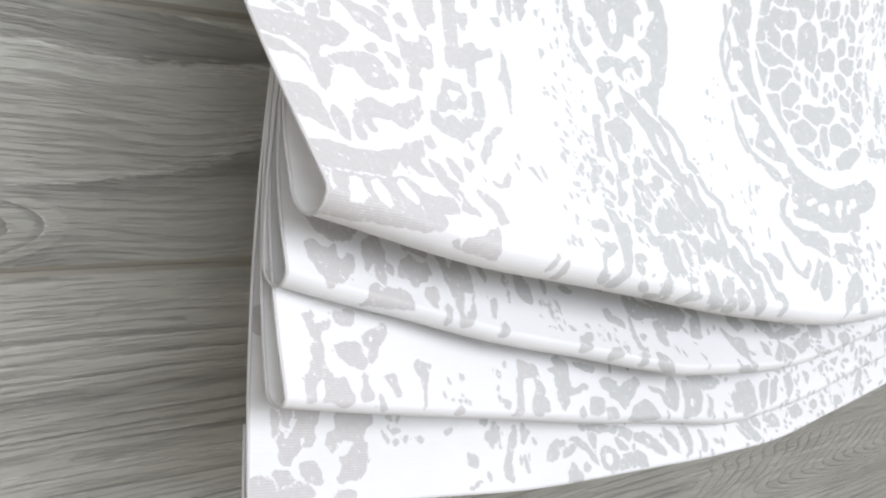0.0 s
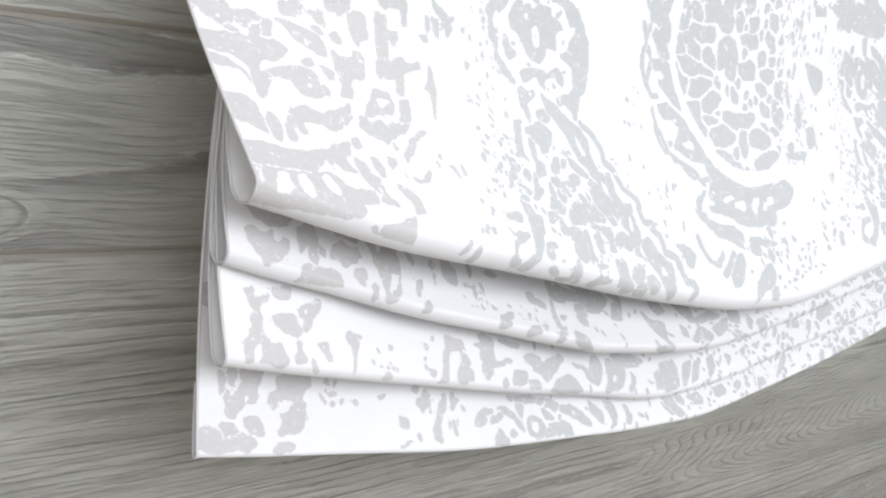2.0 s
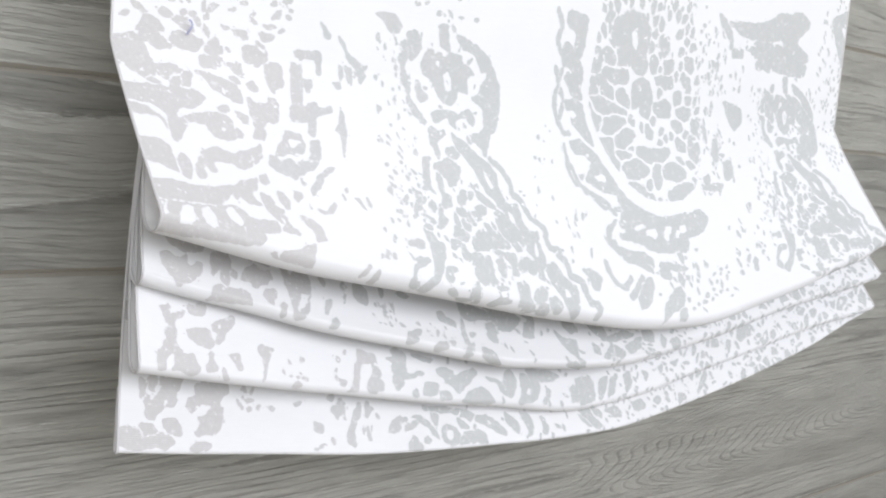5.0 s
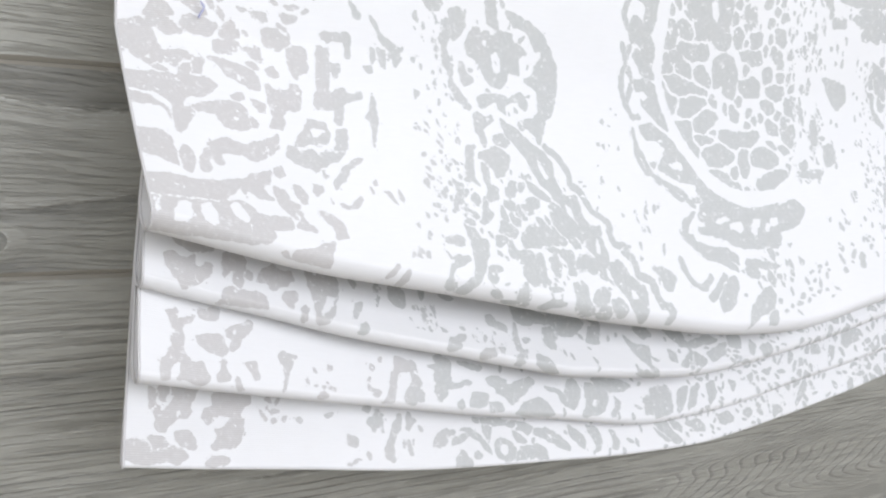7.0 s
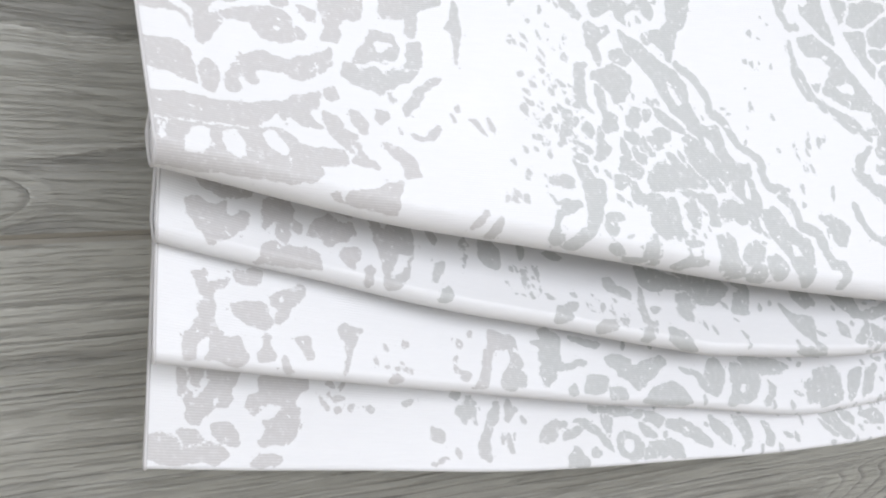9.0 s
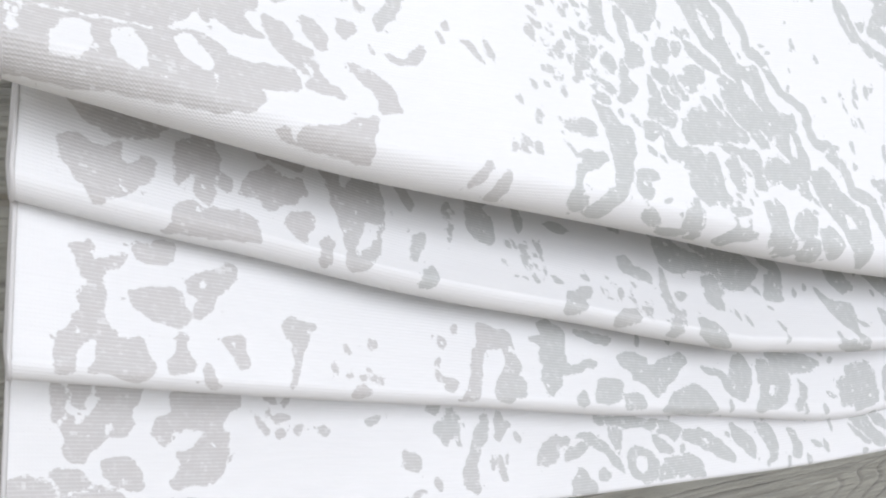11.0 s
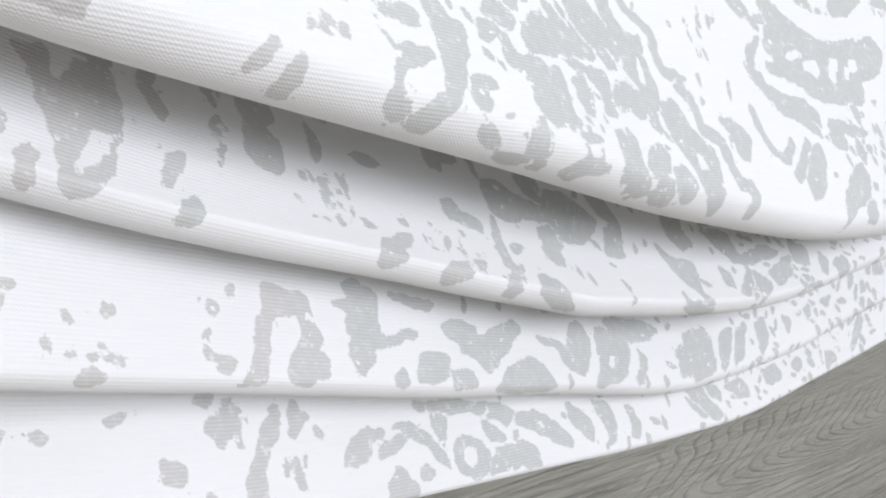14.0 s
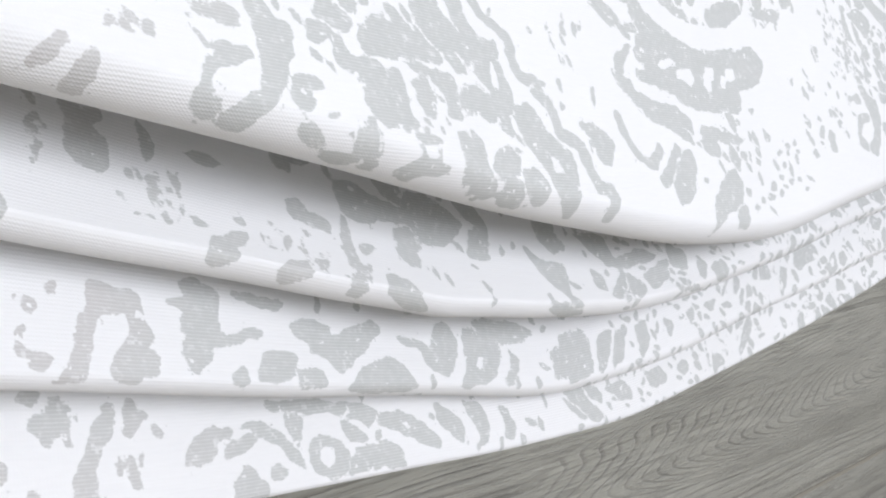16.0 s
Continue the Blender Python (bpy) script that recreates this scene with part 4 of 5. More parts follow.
def fragments_second(f):
    f.patch(1, 12.2, -15.8, 14.3, -18, 18.7, -18.9, 20.7, -16.3, 25.8, -16.6, 31, -21.5, 31.3, -17.6, 29.7, -15, 32.8, -13.6, 35.2, -16, 40.8, -18, 42.3, -15.9, 39.3, -9.5, 35.8, -7.7, 34.9, -4.6, 27.1, -0.5, 25, 3.3, 21.7, 2.9, 20.7, -2, 17.8, -2.7, 14.5, -7.6)
    # grey of the shade at the fold's top, drawn as ink
    f.patch(1, 12.5, -33.6, 19.7, -33.4, 32.2, -33.3, 48.3, -36.4, 42.2, -27.8, 31, -22.6, 25.9, -24.3, 20.6, -25, 15.6, -30.3)
    f.patch(1, 50.2, -26.6, 56.4, -32.5, 61.3, -33.6, 64.8, -27.2, 64.1, -21.5, 67.9, -19.8, 66.6, -13.9, 63.7, -15.7, 65.5, -21.7, 61.7, -19, 59.8, -7.2, 56.7, -6.2, 54.9, -10.8, 56.7, -18.5, 53.2, -17.7, 48.2, -10.7, 49.2, -21.2)
    f.patch(1, 47, -2.9, 55.9, -7, 56.4, -1.7, 60.4, -5.8, 66.5, -6.5, 73.9, -6, 77.7, 2.5, 72.9, 3.5, 63.7, 5.2, 52.1, 6.9, 44.5, 9.1, 47.3, 3.2)
    f.patch(1, 72.8, -19.5, 77.4, -26.4, 84.5, -29.7, 88.2, -27.4, 92.3, -26.3, 95.6, -30.6, 98.2, -24, 91, -18, 83.5, -12.6, 79.3, -11.7, 77.5, -16.4, 71, -14)
    f.patch(1, 88.3, -9.8, 91.9, -13.8, 98.2, -15.4, 98, -9.6, 94.9, -7.2, 94.3, -2.6, 91, -2, 87.8, -6.3)
    f.patch(1, 103.1, -38.1, 111.9, -40.6, 112, -32.2, 114.3, -31.2, 119.1, -36.4, 121.3, -41, 128.3, -42.5, 130.9, -39, 131.6, -31.1, 126.9, -14.6, 122.4, -3.7, 116.2, 3.7, 112.2, 6, 110.3, 3, 110.5, -6.1, 109.5, -18.6, 107.3, -30.4)
    f.patch(-1, 120.6, -17.4, 128.4, -20.9, 122.6, -10.3, 115.1, -1.3, 113.3, -2.1)
    f.patch(1, 99.5, 4.8, 101.1, -5, 104.4, -7.4, 102.9, 5.6, 101.1, 7.4)
    f.patch(1, 138.4, -41.3, 142.8, -41.9, 146.9, -34.1, 144.4, -30.7, 140.3, -35.6)
    f.patch(1, 142.9, -18.6, 147.8, -22, 147.4, -17.2, 140.6, -7.3, 137.2, -6.4)
    f.patch(1, 141.7, 4.8, 142.9, -1.2, 147.7, -5.8, 149, -0.3, 145.9, 4.6)
    f.patch(1, 162.8, -35.2, 167.2, -37.2, 164.6, -32.2, 162.7, -32)
    f.patch(1, 162.5, -28.6, 163.9, -28.7, 160.3, -20.1, 159.9, -21)
    f.patch(1, 78.4, -35.4, 88.1, -37.8, 97.9, -35.7, 96.7, -32.9, 87.6, -33.2, 79.3, -32.9)
    f.patch(1, 174.8, -42.5, 182.7, -42.5, 187.4, -38.5, 186.5, -27.6, 182.1, -23.8, 175, -25.4, 173.3, -31.1)
    f.patch(1, 161.7, -36.7, 165.9, -41.7, 164.2, -32.1, 161.6, -31.8)
    f.patch(1, 201.5, -43.9, 206.4, -43.5, 201.6, -32.9, 200.4, -38.1)
    # grey traced where the panel's shade falls, also laid as ink
    f.patch(1, 213.7, -49.8, 226.3, -50.1, 234.7, -42.9, 222.6, -38.7, 214.2, -45.1)
    f.patch(1, 197.6, -28.3, 204.5, -29.7, 203.4, -18.4, 198.6, -16.3)
    f.patch(1, 212.3, 4.8, 215.6, -4.7, 231.6, -12.6, 231.5, -9, 224.7, -4.7, 224.4, 0.8, 219.3, 4, 215.2, 5.8)
    f.patch(1, 239.5, 3.1, 247, -3, 257.7, -6.4, 254.8, 0.5, 249.7, 5.3, 244.1, 7.8)
    f.patch(1, 260.4, -7.3, 267.7, -9.7, 265, -4, 259.1, -1.7)
    f.patch(1, 284.3, -11.2, 287.1, -9.9, 279.9, 3.5, 278.2, 7.8, 272.6, 7.6, 272.4, -0.7)
    f.patch(1, 293.3, -6.6, 305.4, -5.4, 310.1, 3.2, 317.2, 9.2, 302.3, 9.6, 291.5, 1.8)
    f.patch(1, 287.7, -20.9, 295.4, -20.9, 289.2, -15.6, 285.4, -15.9)
    f.patch(1, 308.5, -24.6, 327.9, -31.6, 319.9, -16.8, 311, -13.9, 308.1, -17.9)
    f.patch(1, 257.5, -35.1, 264.9, -34.6, 266, -30.5, 275, -28.8, 273.7, -22.7, 266.2, -24.6, 256.4, -26.1)
    # wide grey patch: shade below the panel's lip, put into the print
    f.patch(1, 285.5, -44.9, 306.5, -52.6, 320.2, -53.1, 334, -52.6, 349, -52.9, 362.8, -56.9, 368.8, -59.8, 361.4, -42.4, 344.3, -29.7, 328.5, -28.6, 325, -36.6, 311.8, -38.1, 295.5, -32.3, 286.3, -33.3)
    f.patch(1, 366.9, -41.1, 379.2, -43.3, 368.7, -22.9, 354.6, -22.9)
    f.patch(1, 284.9, -35.1, 284.6, -28.2, 281.7, -17.5, 282.7, -11.1, 284.9, -9.6, 278.3, 2.8, 273.9, 3.3, 276.9, -5.5, 276.6, -14.1)
    f.patch(1, 313.1, -33.2, 322.4, -37.3, 323.6, -30.2, 321.8, -21.5, 311.8, -13.8, 306.6, -16.9)
    f.patch(1, 398.2, -34, 408.6, -24.4, 424, -22, 416.2, -4.5, 423.9, 2.9, 418.1, 5.3, 410.9, -7, 403.9, -14.7)
    f.patch(1, 412.5, -46.2, 427.6, -41.7, 431.7, -31.9, 419.2, -29.6, 413.5, -36.3)
    f.patch(1, 442.4, -41.9, 467.7, -38.4, 467.4, -23.4, 492.8, -28.2, 507.2, -20.8, 475.4, -18.7, 460.2, -20.2, 452.4, -29.2)
    f.patch(1, 443.8, -19.4, 450.8, -13.8, 446.9, -6.4, 440.8, -7.9)
    f.patch(1, 470.6, -17.9, 468.8, -7.6, 453.7, -0.7, 450.4, -3.5, 461.6, -11.1)
    f.patch(1, 395.4, 2.7, 411.9, 0.7, 428.3, 7.4, 416.9, 12.7)
    f.patch(1, 477.6, -11.9, 483.9, -5.4, 473.5, 0.9, 467.4, -2)
    f.patch(1, 511.2, -6.3, 513.8, 0.7, 527.2, 0.6, 533.9, 6.8, 509.4, 1)
    f.patch(1, 518.5, -29.4, 531, -19.3, 526.4, -9.2, 514.1, -13.9)
    f.patch(1, 474.1, -15.2, 479.1, -9, 468, 0.4, 464.3, -4)
    f.patch(1, 485.4, -12.1, 501.6, -16.5, 515.4, -18, 504.7, -7.3, 488.2, -2.8)
    f.patch(1, 513, -7.5, 522.9, -1.8, 521.4, 5)
    f.patch(1, 539.9, -16.4, 544.1, -8, 537.5, -0.9, 533.5, -3.7)
    f.patch(1, 547.9, -7.4, 560.8, -7.6, 557.7, 7.2, 547.1, 1.3)
    f.specks(200, -18, 14, 9, 14, 1.3, 11)
    f.specks(250, -8, 20, 14, 14, 1.5, 12)
    f.net(600, 0, 21)


def fragments_third(f):
    f.patch(1, 16.8, -39.2, 22.8, -43, 23.6, -36.2, 33.9, -39.5, 33.4, -38.4, 29, -34.8, 26.7, -30.2, 19.9, -28.9, 18.6, -34.1)
    f.patch(1, 35.5, -43.3, 38.8, -44.9, 49.8, -46.5, 48.8, -40.4, 43.2, -38.3, 37.9, -38.9)
    f.patch(1, 20.2, -32.4, 27.9, -33.7, 26.6, -27.5, 26.6, -21.8, 26.6, -15.6, 30.4, -11.8, 30.7, -9.9, 38.6, -11.9, 40.1, -8.3, 42.5, 0.8, 34.9, 3.8, 29.3, 0.9, 22, 2.3, 25.2, -4.3, 25.7, -11.1, 21.6, -9.7, 17.6, -4.3, 18.6, 1.1, 14.1, 2.6, 12.3, -0.6, 12.5, -8, 16.9, -14.3, 20.2, -19.1, 20.5, -25.3)
    f.patch(1, 35.8, -27.5, 38.6, -28.9, 43.1, -28.8, 51.5, -30.4, 53.1, -26.5, 53.7, -22.9, 55, -20, 50.7, -17.7, 46.9, -18, 41.6, -18.7, 38.4, -20.3, 36.5, -23.2)
    f.patch(1, 55.1, -34, 61.9, -38.1, 65.5, -40.4, 73.7, -42, 71.7, -36.6, 67.7, -31.2, 63.5, -27.7, 62, -23.2, 58, -20.2, 56.3, -21.1, 57.4, -26.6, 59.7, -27.9, 54.9, -30.3)
    f.patch(-1, 58.7, -33.7, 60.8, -34.5, 61.1, -31.8, 59.3, -31.4)
    f.patch(1, 50.5, -14.2, 53.5, -14.2, 53.7, -8.5, 56.3, -2.6, 47.5, -0.6, 46.9, -4.3, 49.9, -8.3)
    f.patch(1, 58.9, -4.3, 61.1, -3.6, 65.3, 4, 64, 4.6, 59.2, 2.6)
    f.patch(1, 66.5, -14.4, 72.4, -16.3, 74.2, -15.6, 74.7, -10.7, 74.7, -4.4, 73, -4.6, 70.9, -7.7, 68.5, -10.6)
    f.patch(-1, 70, -13.6, 71.7, -12.7, 71.1, -10.7, 69.7, -11.6)
    f.patch(1, 90.6, -22, 94.4, -25.3, 96.6, -23.2, 104.1, -23.4, 103, -22.1, 96.9, -21, 101, -18, 97.2, -14.1, 94.8, -4.5, 92.2, 2.6, 91, 1, 93.6, -6.8, 93.9, -15, 92.2, -17.8)
    f.patch(1, 117.8, 0.5, 122.6, -0.7, 125.2, 2.2, 122.1, 4.3, 116.6, 4)
    f.patch(1, 121, -4.8, 124, -5.9, 124, -3.7, 121.2, -2.9)
    f.patch(1, 125.7, -4, 129.6, -5.9, 129.7, -4.8, 126.5, -2.7)
    f.patch(1, 161.6, -23.7, 165.5, -23.1, 163.1, -18.4, 161.1, -20.5)
    f.patch(1, 158.3, -13, 161, -14.2, 158.5, -7.3, 167.3, -5.2, 164.7, -0.7, 160.7, -1.2, 163.2, -4.2, 156.4, -4.8)
    f.patch(1, 169.1, -28.4, 173.1, -29.6, 170.5, -25.2)
    f.patch(1, -4, -37.5, -4, -33.4, -4, -27.2, -4, 44.5)
    f.patch(1, 182.8, -31.7, 190.4, -30.8, 201.5, -29.4, 200.3, -21.5, 203.1, -13.6, 198.9, -10, 204.5, -7.9, 201.9, -0.6, 195.8, -0.5, 196, 2.4, 186.6, 2.2, 188, -6.2, 192.9, -9.8, 196.3, -14.8, 195.6, -22.3, 187.2, -22.3, 183.3, -16.9, 179.1, -5.3, 176, 2.1, 167.3, 4.4, 172, -0.8, 176.7, -8.5, 176.8, -15, 181.4, -21.7)
    f.patch(1, 209.7, -27.1, 219.6, -31, 216.6, -35.2, 223.2, -37.7, 233.5, -33.5, 230.7, -24.4, 230.3, -16, 248.2, -20.9, 249.7, -18.5, 231.9, -13.9, 226.9, -12.3, 221.8, -5.2, 216.6, -1.6, 213.7, -7.8, 214.1, -13.4, 219.6, -15.9, 215, -19.1, 218.7, -25.2)
    f.patch(1, 246.6, -10.2, 254.6, -12.6, 263.3, -11.7, 259.2, -2.9, 247.1, 0.6, 241.9, -1)
    f.patch(1, 231.9, -2, 237.9, -5.6, 237.8, 0.5, 231.6, 1.1)
    f.patch(1, 264.5, -24.6, 272.7, -26, 284.4, -24.1, 283.2, -19, 296.3, -23, 309.7, -28.1, 314.1, -24.5, 306.9, -18, 293.4, -9.5, 284.8, -4.1, 281.3, -8, 278.7, -11.5, 272.5, -11.9, 272.1, -16.6, 266, -18)
    f.patch(1, 260.9, -3.5, 269.8, -6.6, 275.2, -3.1, 275.3, 0.7, 263.1, 2.8)
    f.patch(1, 287.4, 4, 292.4, -2.2, 303.9, -8.1, 317.1, -11, 324, -7.4, 326.3, -3, 329.5, 4, 305.7, 5.7)
    f.patch(1, 323.7, -20.5, 338.3, -19.8, 342.4, -15.1, 347.7, -25.8, 356.9, -30.1, 362.3, -20.1, 355.3, -7.4, 348.9, -3.3, 343.8, -5.2, 338.1, -8.6, 337, -17, 325.3, -17.3)
    f.patch(1, 368.1, -27.1, 380.4, -26.5, 392.8, -26.4, 390.8, -13.7, 382.2, -3.1, 360.7, 2.5, 358, 0.6, 365.3, -6, 366.9, -16.3)
    f.patch(-1, 375.7, -14.9, 379.9, -14.1, 374.7, -6.9, 371.7, -8.5)
    f.patch(1, 399.4, -18.1, 404.2, -13.9, 402.6, -7.5, 392.1, 0.3, 390.7, -3.1, 398.2, -8.6)
    f.patch(1, 431.6, -11.4, 440.9, -19.4, 453.8, -25.2, 461.2, -26.4, 467.8, -18.6, 458.6, -6.1, 443.1, -3, 430, -4.8)
    f.patch(1, 238.2, -33.8, 250.2, -34.1, 262.1, -32.8, 258.7, -29.5, 246.7, -30.4)
    f.patch(1, 375.9, -32.7, 403.3, -33.2, 422.8, -28.1, 404.8, -21.5, 378.6, -22.5)
    f.patch(1, 433.3, -18.9, 449.3, -19.2, 452.9, -12.2, 440.1, -2.3, 428.7, -3.3)
    f.patch(1, 441.7, -24.1, 454.6, -26.1, 466, -21.5, 463.3, -2.2, 454, -0.6, 440.9, 1.3, 440.8, -11.3)
    f.patch(1, 473.9, -20.3, 487, -22.2, 477.9, -7, 467.2, 1.2)
    f.patch(1, 491.2, -21.3, 499.4, -21.9, 489.9, -4.7, 479.5, -0.5)
    f.patch(1, 508, -22, 516.8, -22, 517.1, -10.5, 505.2, 0.9)
    f.patch(1, 533.5, -20.4, 540.9, -15.4, 535.4, -6.6)
    f.patch(1, 555.8, -18.8, 564.9, -17.7, 558.9, -7.8)
    f.patch(1, 574.1, -17.3, 588.8, -17, 581.8, -11.5)
    f.specks(119, -12, 16, 12, 6, 1.2, 13)
    f.net(600, -10, 22)


def fragments_lowest(f):
    f.patch(1, 18.9, -46.6, 25.2, -47.3, 26.5, -44.9, 23, -40.9, 23.4, -38.6, 20.2, -38.7)
    f.patch(1, 13.8, -46.2, 17.3, -45.6, 16.7, -35.3, 14, -33.8)
    f.patch(1, 26.1, -47, 45.5, -47.9, 41.6, -39.5, 39.6, -34.6, 40.8, -32.6, 38, -29.7, 32.5, -28.2, 30.5, -26.9, 24.8, -23.5, 24.5, -19.5, 20.5, -18.6, 17.8, -22.8, 18.8, -26.9, 17.2, -31.6, 20.3, -34, 21.9, -30.6, 27.9, -36.6, 30.4, -41.6)
    f.patch(-1, 30.4, -32.8, 34, -33.3, 34.1, -30.5, 30.8, -29.4)
    f.patch(1, 14.4, -16, 18.6, -17.2, 23.7, -15.9, 28.1, -10, 28.1, -9.2, 14.5, -10)
    f.patch(1, 30.5, -19.8, 36.2, -20.9, 41, -18.9, 44.3, -15.3, 43.9, -10.4, 38.4, -10.3, 32.6, -10.6, 33.8, -14.1, 30.9, -15.3)
    f.patch(-1, 35.4, -14, 37.9, -14.3, 37.4, -12, 35.7, -11.8)
    f.patch(1, 54.5, -44.8, 60.8, -46.5, 80.1, -47, 80.5, -39.8, 75.6, -37.2, 73.1, -33.3, 74, -29.8, 75.9, -29.5, 75.7, -19.4, 71.6, -12.1, 66.7, -10.8, 60.5, -12, 56.3, -9.5, 53.9, -12.2, 58.2, -15.8, 59.6, -19.4, 56.1, -20.4, 56.5, -21.9, 60.5, -22.8, 65.6, -26.9, 69.8, -30.7, 58.7, -32, 56.5, -30.3, 55.4, -34.7, 53.4, -27.5, 51.6, -25.1, 49.9, -28.6, 46.9, -29.8, 49, -34.8, 54.8, -36.2)
    f.patch(1, -4, -3, -4, -10, 15.4, -13.5, 16.1, -6.5, 25.5, -10.9, 36.9, -10.3, 39.4, -5.2, 33.9, -0.7, 26.5, -2.9, 19.9, -0.6, 9.7, -0.5)
    f.patch(1, 50, -0.9, 55.1, -5.4, 66.7, -5.6, 64.2, -0.4, 53.2, 0.3)
    f.patch(1, -4, -13.2, 8.2, -14.6, 15.4, -13.5, 13.2, -9.3, -4, -8)
    f.patch(1, 93.4, -45.5, 95.9, -40.8, 94.3, -39.4, 92.3, -42.5)
    f.patch(1, 94.1, -36.2, 98.6, -36.7, 101.7, -34.4, 95.6, -34.9)
    f.patch(1, 135.6, -35.1, 143.2, -36.7, 141.3, -34.4, 137.1, -33.7)
    f.patch(1, 168.6, -33.6, 172.9, -37.2, 183.4, -38.8, 182.1, -29.4, 176.3, -28, 173.1, -24.3, 171.7, -28.2, 168.5, -30.8)
    f.patch(1, 152.6, -22.4, 160.2, -19.4, 159.9, -14.5, 152.7, -15.7)
    f.patch(1, 167.4, -10.2, 170, -8.7, 168.7, -5.1, 166.8, -7.1)
    f.patch(1, 149.5, -2.1, 158, -4.7, 162.9, -6.1, 158.5, -2)
    f.patch(1, 167, -42.6, 171.6, -42.7, 170.1, -39.1, 166.1, -40.1)
    f.patch(1, 174.6, -40.1, 182.9, -40.1, 180.8, -29.4, 173.1, -27.9)
    f.patch(1, 190.9, -30.8, 196, -38.3, 197.6, -36.9, 195.6, -27.3, 190.2, -21.2, 188.4, -14.7, 190, -6.5, 188.4, -3.6, 185.2, -6.3, 182.1, -6, 182.3, -13.3, 186.3, -19.7, 188.1, -24.3)
    f.patch(1, 202.4, -40.1, 206.6, -39.5, 206.9, -35.2, 210.6, -34.3, 203.4, -26.1, 200.6, -28.7)
    f.patch(1, 212.8, -30.6, 216.6, -26.3, 214, -24.9, 211, -27.2)
    f.patch(1, 201, -18.1, 203.3, -18.9, 205.9, -9.7, 202.2, -9.2)
    f.patch(1, 227.1, -22.3, 236.2, -27.6, 245.4, -26.3, 243.8, -23.5, 237.7, -22.1, 234.9, -15.2, 228.8, -13.8, 223.1, -15.2)
    f.patch(1, 241, -16.6, 245.7, -21.2, 253.2, -23.7, 257.2, -22.5, 251.1, -17.8, 242.9, -14.7)
    f.patch(1, 249.6, -26.6, 260.5, -28, 275.4, -15.2, 278.4, -6.6, 272.8, -10.7, 266.2, -18.3, 257.2, -22.5)
    f.patch(1, 271, -29.8, 279.9, -29.6, 279.8, -22.8, 276.6, -18.5, 272.3, -23.8)
    f.patch(1, 262.1, -35.6, 287.4, -34.4, 312.9, -30, 322.9, -25.3, 315.9, -20, 311.5, -24.3, 296.4, -28.4, 281.4, -30, 263.7, -32.2)
    f.patch(1, 281.6, -15.4, 289.2, -19.6, 296.5, -16.9, 302.8, -10.8, 299.5, -2.4, 290.7, -0.6, 284.3, -3.9, 281.7, -9.7)
    f.patch(-1, 287.7, -13.9, 294.5, -13.6, 294.9, -7.9, 290.1, -5.3, 286.2, -9.3)
    f.patch(1, 243.6, -6.3, 249.4, -9.9, 254.2, -9.5, 254.3, -5.1, 259.2, -1, 257, 1.5, 249.6, 1.6, 242, 0.4)
    f.patch(1, 261.5, -9.1, 264.5, -10.6, 269.6, -6.9, 265.1, -3.9, 261.5, -4.7)
    f.patch(1, 305.6, -11.2, 314.1, -11.4, 325, -12.5, 332.2, -7.9, 332.6, -0.8, 327.1, 0.5, 319.2, -2.3, 308.5, -2, 300.6, -0.6)
    f.patch(1, 322.9, -25.3, 336.7, -24.1, 351.6, -14.5, 358.1, -8.2, 356.2, -5.3, 341.6, -11.4, 332, -16.6, 321.5, -19.6)
    f.patch(1, 301, -25.4, 308.1, -21, 314.5, -14.2, 306.7, -14.1, 301, -19.6)
    f.patch(1, 358, -26.1, 368.7, -21.5, 375.7, -12.8, 372.9, -5.5, 365.5, -11.4, 358.3, -18.3)
    f.patch(1, 376.2, -24.9, 389, -24.2, 393.9, -11.2, 389.4, -3.5, 380.2, -0.4, 386.3, -8, 383.1, -16.1)
    f.patch(1, 402, -20.8, 408.9, -17.2, 412.5, -9.3, 408.8, -3.5, 402.8, -3.9, 406.2, -9.8)
    f.patch(1, 451.3, -20.1, 462.2, -11.9, 470.1, -4.1, 463.2, -5.1, 455.7, -12.8)
    f.patch(1, 468.9, -22.8, 476.6, -14.4, 484, -11.3, 484.1, -15.8, 475.3, -22.9)
    f.patch(1, 451.4, -22.8, 467.8, -22.9, 473.6, -11.1, 484.4, -3.4, 475.2, -0.9, 461.5, -12.5)
    f.patch(1, 488.6, -18.8, 506.6, -19.9, 512.9, -8.5, 499.3, -9.5)
    f.patch(1, 525.8, -19.8, 544.4, -19.4, 551.8, -10.9, 536.5, -7.8)
    f.patch(1, 563.3, -15.2, 572.8, -16.4, 575.7, -9.1, 566.4, -9.4)
    f.specks(109, -38, 20, 10, 6, 1.3, 15)
    f.specks(193, -29, 15, 17, 5, 1.5, 25)
    f.net(590, -3, 23)


